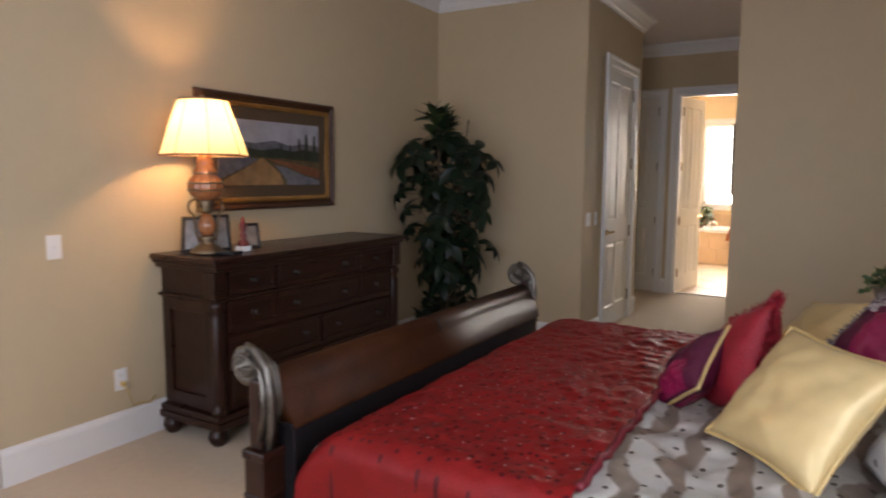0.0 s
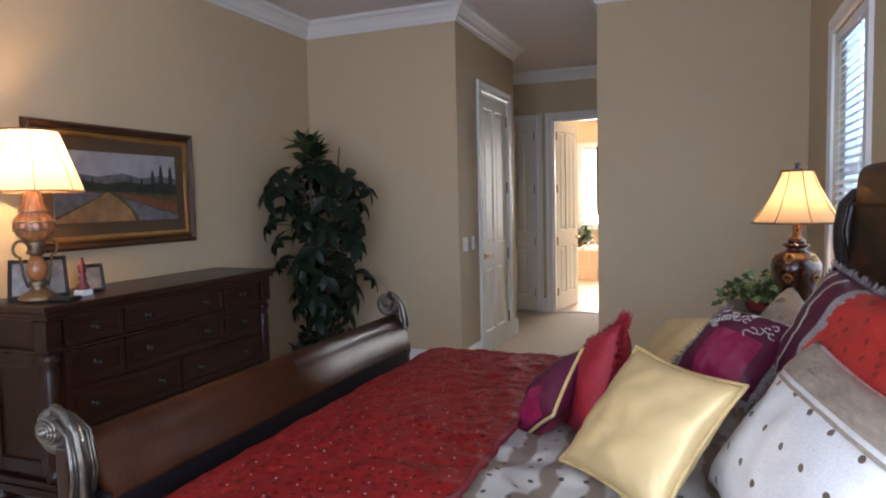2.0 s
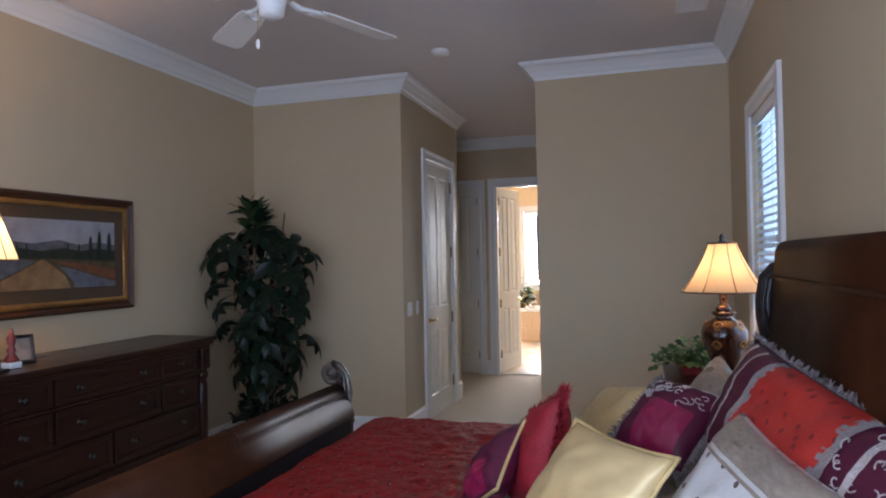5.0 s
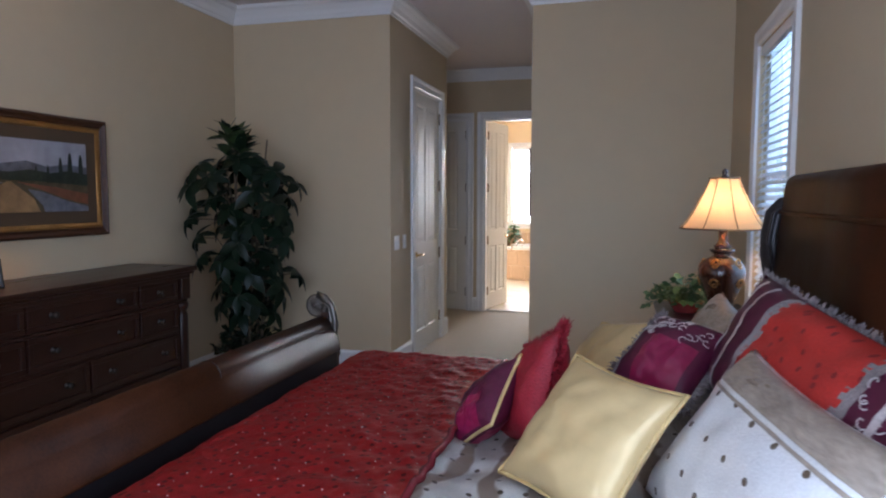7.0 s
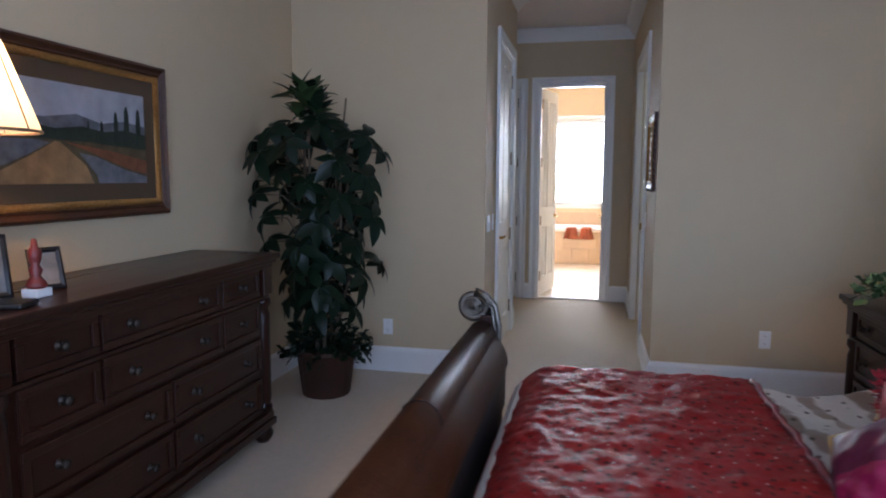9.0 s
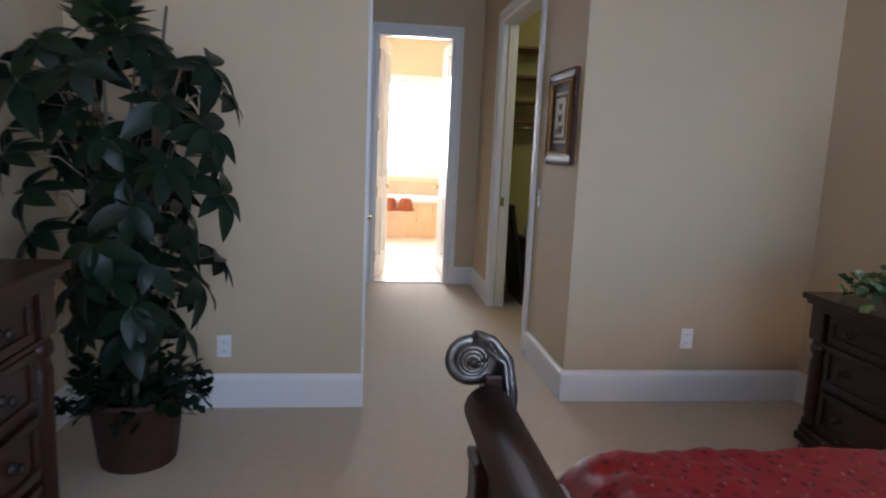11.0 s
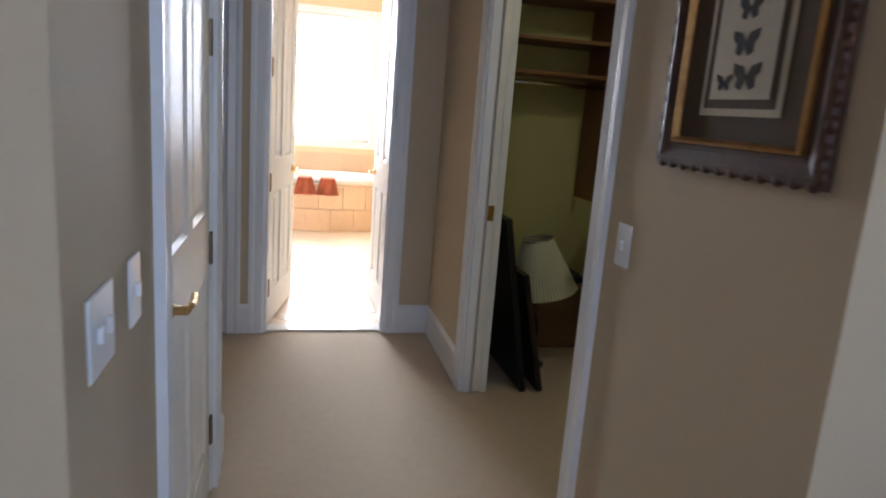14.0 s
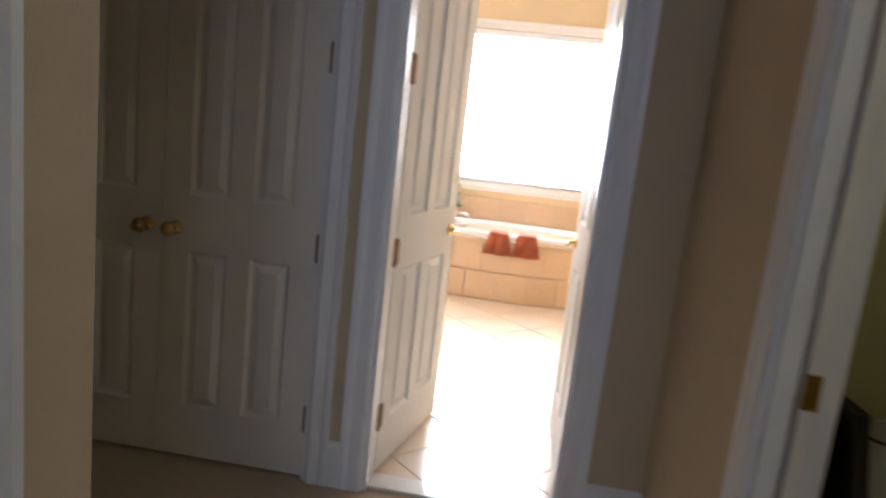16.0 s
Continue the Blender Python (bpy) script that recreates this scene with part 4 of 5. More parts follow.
part("socket", lathe([(0.012, 0.57), (0.016, 0.60), (0.016, 0.65), (0.003, 0.66), (0.003, 0.82), (0.012, 0.83), (0.014, 0.84), (0.0, 0.855)], 14), M_BRONZE, lampa, "", True)


def shade(e, profile, material, ribs, cord=True):
    bm = bmesh.new()
    seg = 48
    rings = [[bm.verts.new((r * math.cos(2 * math.pi * i / seg), r * math.sin(2 * math.pi * i / seg), z)) for i in range(seg)] for r, z in profile]
    for a, b in zip(rings, rings[1:]):
        for i in range(seg):
            bm.faces.new((a[i], a[(i + 1) % seg], b[(i + 1) % seg], b[i]))
    sh = part("shade", bm, material, e, "lit fabric shade", True)
    for r, z in (profile[0], profile[-1]):
        part("piping", tube([(r * math.cos(a), r * math.sin(a), z) for a in [2 * math.pi * i / 36 for i in range(37)]], 0.005, 6), M_TRIMCORD, sh, "", True)
    for k in range(ribs):
        a = 2 * math.pi * k / ribs + 0.2
        part("rib", tube([((r + 0.001) * math.cos(a), (r + 0.001) * math.sin(a), z) for r, z in profile], 0.0025, 5), M_TRIMCORD, sh, "", True)
    part("spider", tube([(-profile[-1][0], 0, profile[-1][1] - 0.01), (0, 0, profile[-1][1]), (profile[-1][0], 0, profile[-1][1] - 0.01)], 0.002, 5), M_BRONZE, sh)


shade(lampa, [(0.225, 0.53), (0.218, 0.555), (0.197, 0.62), (0.172, 0.69), (0.148, 0.76), (0.125, 0.82)], M_SHADE, 8)

lampb = thing("table_lamp", "lit bedside lamp with bell shade and dark carved urn base", "lamp", pose(2.335, -1.36, 0.801), "lit table lamps")
part("base", lathe([(0.075, 0), (0.078, 0.012), (0.06, 0.03), (0.05, 0.05)], 24), M_AMBER, lampb, "", True)
part("urn", lathe([(0.048, 0.045), (0.056, 0.09), (0.085, 0.17), (0.116, 0.25), (0.118, 0.29), (0.095, 0.335), (0.05, 0.36), (0.042, 0.37), (0.06, 0.385), (0.066, 0.392), (0.045, 0.40)], 30), M_AMBER, lampb, "dark glazed urn body", True)
for k in range(5):
    a0 = 2 * math.pi * k / 5 + 0.5
    for q in range(2):
        bm = bmesh.new()
        for s in (1, -1):
            pts = []
            for i in range(12):
                t = i / 11
                a = a0 + s * 0.24 * (1 - t) * math.cos(t * 8.5)
                z = 0.27 + (0.05 if q else -0.05) + 0.035 * (1 - t) * math.sin(t * 8.5)
                rr = 0.119 - 0.05 * max(0, (z - 0.29)) / 0.1 - 0.22 * max(0, 0.25 - z) / 0.8
                pts.append((rr * math.cos(a), rr * math.sin(a), z))
            tube(pts, 0.0030, 5, bm)
        part("filigree", bm, M_GILT, lampb, "gilt scrollwork", True)
part("neck", lathe([(0.035, 0.40), (0.045, 0.41), (0.03, 0.425), (0.02, 0.44), (0.022, 0.52), (0.016, 0.53), (0.016, 0.56), (0.003, 0.565), (0.003, 0.755), (0.018, 0.765), (0.02, 0.775), (0.01, 0.785), (0.016, 0.795), (0.012, 0.806), (0.0, 0.818)], 16), M_AMBER, lampb, "", True)
shade(lampb, [(0.213, 0.505), (0.187, 0.535), (0.157, 0.58), (0.128, 0.635), (0.10, 0.69), (0.082, 0.735), (0.072, 0.765)], M_SHADE2, 8)

# ---- pictures ----
def frame_mesh(w, h, width, prof):
    """Mitred frame; local x along, y up, z out."""
    bm = bmesh.new()
    rows = []
    for sx, sy in ((-1, -1), (1, -1), (1, 1), (-1, 1)):
        rows.append([bm.verts.new((sx * (w / 2 - i * width), sy * (h / 2 - i * width), d)) for i, d in prof])
    m = len(prof)
    for k in range(4):
        a, b = rows[k], rows[(k + 1) % 4]
        for i in range(m - 1):
            bm.faces.new((a[i], b[i], b[i + 1], a[i + 1]))
    return bm


def plate(outline, z, t=0.0015):
    return prism(outline, "z", z, z + t)


PROF = [(0.0, 0.0), (0.0, 0.02), (0.1, 0.035), (0.3, 0.04), (0.5, 0.03), (0.65, 0.024), (0.8, 0.028), (1.0, 0.016), (1.0, 0.0)]
pic = thing("painting", "framed landscape painting of a dirt road with cypresses", "painting", face((XL + 0.003, -2.125, 1.582), (1, 0, 0), (0, 0, 1)))
PW, PH = 1.21, 0.72
part("picture_frame", frame_mesh(PW, PH, 0.055, PROF), M_FRAMEWOOD, pic, "dark walnut frame")
part("gilt_edge", frame_mesh(PW - 0.10, PH - 0.10, 0.03, [(0, 0.0), (0, 0.024), (0.5, 0.03), (1, 0.016), (1, 0)]), M_GILT, pic, "antique gilt inner edge", True)
part("mat_board", plate([(-PW / 2 + 0.07, -PH / 2 + 0.07), (PW / 2 - 0.07, -PH / 2 + 0.07), (PW / 2 - 0.07, PH / 2 - 0.07), (-PW / 2 + 0.07, PH / 2 - 0.07)], 0.010), M_MATBOARD, pic, "brown mat board")
w2, h2 = 0.45, 0.205
art = part("canvas", plate([(-w2, -h2), (w2, -h2), (w2, h2), (-w2, h2)], 0.0125), M_SKYPIC, pic, "painted cloudy sky")
part("hill", plate([(-w2, -0.02), (w2, -0.02), (w2, 0.06), (0.30, 0.075), (0.16, 0.055), (0.02, 0.085), (-0.16, 0.06), (-0.3, 0.075), (-w2, 0.05)], 0.0142), M_HILLPIC, art)
part("field", plate([(-w2, -h2), (w2, -h2), (w2, 0.02), (0.1, 0.0), (-0.1, 0.01), (-w2, 0.0)], 0.0156), M_FIELDPIC, art)
part("hedge", plate([(-w2, -0.02), (-0.2, -0.025), (0.1, -0.03), (w2, -0.05), (w2, 0.02), (0.3, 0.035), (0.18, 0.02), (0.04, 0.036), (-0.1, 0.018), (-0.24, 0.034), (-0.36, 0.016), (-w2, 0.026)], 0.0162), M_TREEPIC, art, "dark painted hedge")
part("meadow", plate([(-w2, -0.17), (-0.24, -0.09), (-0.13, -0.04), (-0.2, -0.03), (-w2, -0.035)], 0.0164), M_HILLPIC, art, "blue-grey painted meadow")
part("meadow", plate([(0.02, -0.075), (0.12, -0.17), (0.13, -h2), (w2, -h2), (w2, -0.175), (0.3, -0.145), (0.12, -0.09)], 0.0164), M_HILLPIC, art, "blue-grey painted meadow")
part("road", plate([(-w2, -h2), (0.10, -h2), (0.06, -0.13), (-0.08, -0.035), (-0.105, -0.033), (-0.22, -0.09), (-w2, -0.19)], 0.0168), M_ROADPIC, art, "ochre painted dirt road")
part("bank", plate([(-0.06, -0.033), (0.2, -0.06), (w2, -0.10), (w2, -0.165), (0.30, -0.135), (0.10, -0.075)], 0.0168), M_REDPIC, art, "reddish painted bank")
for x, y, k in ((0.16, -0.035, 0.7), (0.25, -0.03, 1.0), (0.32, -0.035, 1.25), (0.40, -0.035, 1.2), (-0.2, 0.0, 0.4), (-0.26, 0.0, 0.45), (0.08, -0.01, 0.5)):
    plate_out = [(x + 0.013 * k * math.sin(a), y + 0.07 * k - 0.075 * k * math.cos(a)) for a in [2 * math.pi * q / 14 for q in range(14)]]
    part("cypress", prism(plate_out, "z", 0.0180, 0.0192), M_TREEPIC, art)

print_ = thing("framed_print", "framed butterfly print with carved bamboo-like frame", "picture", face((HX - 0.003, 0.392, 1.585), (-1, 0, 0), (0, 0, 1)))
QW, QH = 0.52, 0.525
part("picture_frame", frame_mesh(QW, QH, 0.065, [(a, 0.6 * b) for a, b in PROF]), M_FRAMEWOOD, print_, "carved walnut frame")
bm = bmesh.new()
for sx, sy, n, L in ((0, 1, 12, QW), (0, -1, 12, QW), (1, 0, 12, QH), (-1, 0, 12, QH)):
    for i in range(n):
        c = -L / 2 + L * (i + 0.5) / n
        p = (c, sy * (QH / 2 - 0.008)) if sy else (sx * (QW / 2 - 0.008), c)
        bmesh.ops.create_icosphere(bm, subdivisions=1, radius=0.5, matrix=Matrix.LocRotScale((*p, 0.014), None, (L / n * 0.9, 0.03, 0.022) if sy else (0.03, L / n * 0.9, 0.022)))
tagged(part("carving", bm, M_FRAMEWOOD, print_, "", True), kind="stuff")
part("gilt_edge", frame_mesh(QW - 0.11, QH - 0.11, 0.014, [(0, 0.0), (0, 0.022), (0.5, 0.028), (1, 0.014), (1, 0)]), M_GILT, print_, "antique gilt inner edge")
part("mat_board", plate([(-0.20, -0.2025), (0.20, -0.2025), (0.20, 0.2025), (-0.20, 0.2025)], 0.008), M_MATBOARD, print_, "brown mat board")
part("inner_mat", plate([(-0.125, -0.145), (0.125, -0.145), (0.125, 0.145), (-0.125, 0.145)], 0.0102), M_CREAM, print_, "cream inner mat")
part("inner_line", plate([(-0.11, -0.13), (0.11, -0.13), (0.11, 0.13), (-0.11, 0.13)], 0.0122), M_MATBOARD, print_)
part("paper", plate([(-0.092, -0.112), (0.092, -0.112), (0.092, 0.112), (-0.092, 0.112)], 0.0142), M_CREAM, print_, "cream paper")
for q, (x, y, s) in enumerate(((0.0, 0.062, 0.9), (0.0, -0.003, 1.05), (0.018, -0.068, 1.1), (-0.048, -0.078, 0.7))):
    bm = bmesh.new()
    for sx in (1, -1):
        prism([(x, y), (x + sx * 0.012 * s, y + 0.018 * s), (x + sx * 0.038 * s, y + 0.024 * s), (x + sx * 0.036 * s, y + 0.008 * s), (x + sx * 0.024 * s, y - 0.002 * s), (x + sx * 0.026 * s, y - 0.018 * s), (x + sx * 0.012 * s, y - 0.024 * s), (x + sx * 0.003 * s, y - 0.012 * s)][::sx], "z", 0.0160, 0.0172, bm)
    part("butterfly", bm, M_INK, print_, "brown printed butterfly")


# ---- plants ----
def leaf_mesh(length, width, droop, n=6):
    bm = bmesh.new()
    rows = []
    for i in range(n + 1):
        t = i / n
        w = width * 0.5 * math.sin(math.pi * min(1, t ** 0.8)) ** 0.9 + 0.0006
        z = -droop * length * t * t
        x = length * t
        rows.append([bm.verts.new((x, -w, z + 0.22 * w)), bm.verts.new((x, 0, z)), bm.verts.new((x, w, z + 0.22 * w))])
    for a, b in zip(rows, rows[1:]):
        for j in range(2):
            bm.faces.new((a[j], b[j], b[j + 1], a[j + 1]))
    return bm


plant = thing("potted_tree", "tall artificial umbrella tree with dark glossy leaves in wicker pot", "plant", pose(-0.95, -0.56, 0))
part("pot", lathe([(0.150, 0.0), (0.155, 0.01), (0.186, 0.27), (0.197, 0.275), (0.199, 0.30), (0.190, 0.31), (0.178, 0.30), (0.170, 0.26)], 36, flute=18, depth=0.012), M_WICKER, plant, "dark brown wicker pot", True)
part("soil", lathe([(0.158, 0.25), (0.1, 0.265), (0.0, 0.27)], 24), M_SOIL, plant)
rng = random.Random(11)
tips = []
for k in range(5):
    a = 2 * math.pi * k / 5 + 0.4
    bx, by = 0.05 * math.cos(a), 0.05 * math.sin(a)
    pts = []
    hgt = rng.uniform(1.5, 1.85) if k else 1.9
    for i in range(8):
        t = i / 7
        pts.append((bx + 0.13 * math.cos(a) * t ** 1.5 + 0.025 * math.sin(5 * t + k), by + 0.10 * math.sin(a) * t ** 1.5 + 0.025 * math.cos(4 * t + k), 0.24 + (hgt - 0.24) * t))
    part("stem", tube(pts, 0.014, 8, None, 0.45), M_STEM, plant, "", True)
    tips.append(pts)
LEAVES = [leaf_mesh(0.175, 0.082, 0.15), leaf_mesh(0.15, 0.074, 0.35), leaf_mesh(0.185, 0.084, 0.4)]
dark, young = [], []
for b in LEAVES:
    b2 = b.copy()
    dark.append(part("leaf", b, M_LEAF, plant, "", True, pose(0, 0, 0.9)))
    young.append(part("leaf", b2, M_LEAFTOP, plant, "", True, pose(0, 0, 1.7)))
used = set()
twigs = bmesh.new()
rest = bmesh.new()
count = 0
whorls = []
for k in range(76):
    z = 0.56 + 1.37 * ((k + rng.random()) / 76)
    f = (z - 0.5) / 1.4
    rad = 0.26 if f > 0.86 else 0.46 if f > 0.74 else 0.47 if f > 0.48 else 0.38 if f > 0.2 else 0.30
    if f > 0.90:
        rad = 0.07
    a = k * 2.4 + rng.uniform(-0.4, 0.4)
    r = rad * rng.uniform(0.45, 1.0)
    x, y = r * math.cos(a), r * math.sin(a)
    whorls.append((x + 0.03 - 0.09 * f, y - 0.10 * f, z, f))
rng.shuffle(whorls)
for x, y, z, f in whorls:
    sx = min(tips, key=lambda p: (p[min(7, int(f * 8))][0] - x) ** 2 + (p[min(7, int(f * 8))][1] - y) ** 2)[min(7, max(1, int((z - 0.35) / 1.6 * 7)))]
    tube([(sx[0], sx[1], min(z - 0.06, sx[2])), ((sx[0] + x) / 2, (sx[1] + y) / 2, z - 0.01), (x, y, z)], 0.005, 5, twigs)
    out = math.atan2(y, x)
    for q in range(7):
        az = math.degrees(out) + 360 * q / 7 + rng.uniform(-14, 14)
        tilt = rng.uniform(0, 42) if f < 0.90 else rng.uniform(-78, -25)
        s = rng.uniform(0.75, 1.1)
        # keep the leaves on the room's side of the two walls
        ex, ey = -0.95 + x + 0.2 * math.cos(math.radians(az)), -0.56 + y + 0.2 * math.sin(math.radians(az))
        if ex < XL + 0.01 or ey > -0.01:
            s, tilt = 0.62, 75
            ex, ey = -0.95 + x + 0.05 * math.cos(math.radians(az)), -0.56 + y + 0.05 * math.sin(math.radians(az))
            if ex < XL + 0.02 or ey > -0.02:
                continue
        src = (young if f > 0.88 and rng.random() < 0.75 else dark)[rng.randrange(3)]
        if s > 0.65 and f < 0.9:
            m = face((x, y, z), (math.cos(out) * 0.75, math.sin(out) * 0.75, 0.62), (0, 0, 1)) @ pose(0, 0, 0, 0, 0, 360 * q / 7 + rng.uniform(-14, 14)) @ pose(0, 0, 0, rng.uniform(-15, 15), rng.uniform(-5, 28), 0) @ Matrix.Scale(s, 4)
        else:
            m = pose(x, y, z, 0, 0, az) @ pose(0, 0, 0, rng.uniform(-20, 20), tilt, 0) @ Matrix.Scale(s, 4)
        if id(src) not in used:
            src.matrix_local = m
            used.add(id(src))
        elif count < 300:
            again(src, m)
        else:
            piece = bmesh.new()
            piece.from_mesh(src.data)
            bmesh.ops.transform(piece, matrix=m, verts=piece.verts)
            spare = bpy.data.meshes.new("spare")
            piece.to_mesh(spare)
            piece.free()
            rest.from_mesh(spare)
            bpy.data.meshes.remove(spare)
        count += 1
tagged(part("foliage", rest, M_LEAF, plant, "", True), kind="stuff")
tagged(part("twig", twigs, M_STEM, plant, "", True), kind="stuff")


def ivy(parent, n, spread_r, height, size, seed, material, z0):
    """A tuft of small lobed leaves on fine stalks."""
    rn = random.Random(seed)
    bm = bmesh.new()
    for _ in range(n):
        a, r = rn.uniform(0, 6.283), spread_r * rn.random() ** 0.6
        h = height * rn.uniform(0.15, 1.0) * (1 - 0.5 * (r / spread_r) ** 2)
        c = Vector((r * math.cos(a), r * math.sin(a), z0 + h - 0.04 * (r / spread_r) ** 2))
        tube([(c.x * 0.2, c.y * 0.2, z0), (c.x * 0.7, c.y * 0.7, z0 + h * 0.8), c], 0.0015, 4, bm)
        rot = pose(*c, rn.uniform(-50, 50), rn.uniform(-50, 50), math.degrees(a) + rn.uniform(-60, 60))
        s = size * rn.uniform(0.6, 1.15)
        vs = [bm.verts.new(rot @ Vector((s * u, s * v, s * w))) for u, v, w in ((0, 0, 0), (0.25, 0.42, 0.06), (0.45, 0.22, 0.0), (0.75, 0.34, 0.05), (1.05, 0, -0.12), (0.75, -0.34, 0.05), (0.45, -0.22, 0.0), (0.25, -0.42, 0.06))]
        for i in range(1, 7):
            bm.faces.new((vs[0], vs[i], vs[i + 1]))
    return tagged(part("foliage", bm, material, parent, "", True), kind="stuff")


ivy(plant, 230, 0.27, 0.24, 0.075, 3, M_LEAF, 0.27)
ivp = thing("potted_ivy", "small green ivy in red pot on the nightstand", "plant", pose(2.19, -1.02, 0.801))
part("pot", lathe([(0.06, 0), (0.065, 0.01), (0.09, 0.05), (0.095, 0.055), (0.095, 0.065), (0.085, 0.065), (0.08, 0.045)], 24), M_REDPOT, ivp, "red glazed pot", True)
part("soil", lathe([(0.08, 0.045), (0.0, 0.05)], 20), M_SOIL, ivp)
ivy(ivp, 150, 0.21, 0.165, 0.062, 9, M_IVY, 0.05)

# ---- small things on the dresser ----
for i, (x, y, ang, w, h) in enumerate(((-1.16, -2.80, 62, 0.16, 0.21), (-1.22, -2.90, 40, 0.15, 0.20), (-1.12, -2.58, 70, 0.11, 0.15))):
    e = thing("photo_frame", "small dark standing photo frame on the dresser", "photo frame", pose(x, y, 1.0145, 0, 0, ang), "photo frames on the dresser")
    lean = pose(0, 0, 0, 76)
    part("picture_frame", frame_mesh(w, h, 0.018, [(0, -0.012), (0, 0.004), (0.5, 0.008), (1, 0.003), (1, -0.002)]), M_BLACK, e, m=lean @ pose(0, h / 2, 0))
    part("photo", plate([(-w / 2 + 0.017, -h / 2 + 0.017), (w / 2 - 0.017, -h / 2 + 0.017), (w / 2 - 0.017, h / 2 - 0.017), (-w / 2 + 0.017, h / 2 - 0.017)], -0.003), M_PHOTO, e, m=lean @ pose(0, h / 2, 0))
    part("easel", prism([(-0.02, 0), (0.02, 0), (0.012, h * 0.8), (-0.012, h * 0.8)], "z", 0, 0.003), M_BLACK, e, m=pose(0, h * 0.55, 0, 112))
e = thing("candlestick", "dark red carved candle holder with small square foot", "candlestick", pose(-1.05, -2.71, 1.0145))
part("foot", box(-0.032, -0.032, 0, 0.032, 0.032, 0.03, 0.004), M_PLASTIC, e, "pale square foot")
part("stem", lathe([(0.028, 0.03), (0.033, 0.04), (0.026, 0.055), (0.014, 0.07), (0.022, 0.09), (0.012, 0.105), (0.019, 0.125), (0.021, 0.15), (0.012, 0.165), (0.008, 0.19), (0.0, 0.195)], 18), M_REDCANDLE, e, "", True)
e = thing("dish", "low dark lacquer dish on the dresser", "dish", pose(-1.0, -2.86, 1.0145, 0, 0, 15))
part("tray", box(-0.06, -0.05, 0, 0.06, 0.05, 0.016, 0.005), M_BLACK, e)

# ---- ceiling ----
fan = thing("ceiling_fan", "white ceiling fan with five blades at rest", "ceiling fan", pose(0.34, -2.57, H))
part("canopy", lathe([(0.075, 0), (0.075, -0.03), (0.05, -0.06), (0.018, -0.07), (0.018, -0.20)], 24), M_PLASTIC, fan, "", True)
part("motor", lathe([(0.03, -0.19), (0.09, -0.205), (0.125, -0.23), (0.13, -0.29), (0.11, -0.33), (0.07, -0.345), (0.06, -0.39), (0.055, -0.42), (0.03, -0.435), (0, -0.436)], 30), M_PLASTIC, fan, "white motor housing", True)
for k in range(5):
    a = 68 + 72 * k
    bm = bmesh.new()
    out = [(0.26, -0.055), (0.32, -0.065), (0.70, -0.078), (0.755, -0.072), (0.775, -0.05), (0.775, 0.05), (0.755, 0.072), (0.70, 0.078), (0.32, 0.065), (0.26, 0.055)]
    prism(out, "z", -0.004, 0.004, bm)
    bl = part("blade", bm, M_PLASTIC, fan, "", m=pose(0, 0, -0.335, 0, 0, a) @ pose(0, 0, 0, 11))
    bm = tube([(0.09, 0, 0.01), (0.16, 0.015, -0.012), (0.22, 0.02, -0.008), (0.30, 0.03, -0.007)], 0.011, 6)
    tube([(0.09, 0, 0.01), (0.16, -0.015, -0.012), (0.22, -0.02, -0.008), (0.30, -0.03, -0.007)], 0.011, 6, bm)
    tube([(0.235 + 0.035 * math.cos(t), 0.035 * math.sin(t), -0.012) for t in [2 * math.pi * i / 16 for i in range(17)]], 0.009, 6, bm)
    part("blade_arm", bm, M_PLASTIC, bl, "", True)
part("pull_chain", tube([(-0.06, -0.02, -0.40), (-0.06, -0.02, -0.53)], 0.0015, 5), M_BRASS, fan)
part("pull_knob", lathe([(0.0, -0.575), (0.008, -0.57), (0.009, -0.545), (0.004, -0.53), (0.0, -0.528)], 10, centre=(-0.06, -0.02)), M_PLASTIC, fan, "", True)
sd = thing("smoke_detector", "round white smoke detector on the ceiling", "smoke detector", pose(0.53, -0.55, H))
part("body", lathe([(0.068, 0), (0.068, -0.012), (0.058, -0.03), (0.03, -0.038), (0, -0.039)], 24), M_PLASTIC, sd, "", True)
vent = thing("ceiling_vent", "white ceiling air vent with slats", "vent", pose(2.25, -0.93, H))
part("frame", frame_mesh(0.19, 0.34, 0.02, [(0, 0), (0, -0.008), (1, -0.01), (1, 0)]), M_PLASTIC, vent)
# black plate stands in for the shade in the hollow behind the slats
part("backing", box(-0.076, -0.15, -0.003, 0.076, 0.15, -0.001), M_BLACK, vent)
sl = part("slat", box(-0.078, -0.004, -0.009, 0.078, 0.010, -0.006), M_PLASTIC, vent, m=pose(0, -0.13, 0))
for i in range(1, 12):
    again(sl, pose(0, -0.13 + 0.0235 * i, 0))


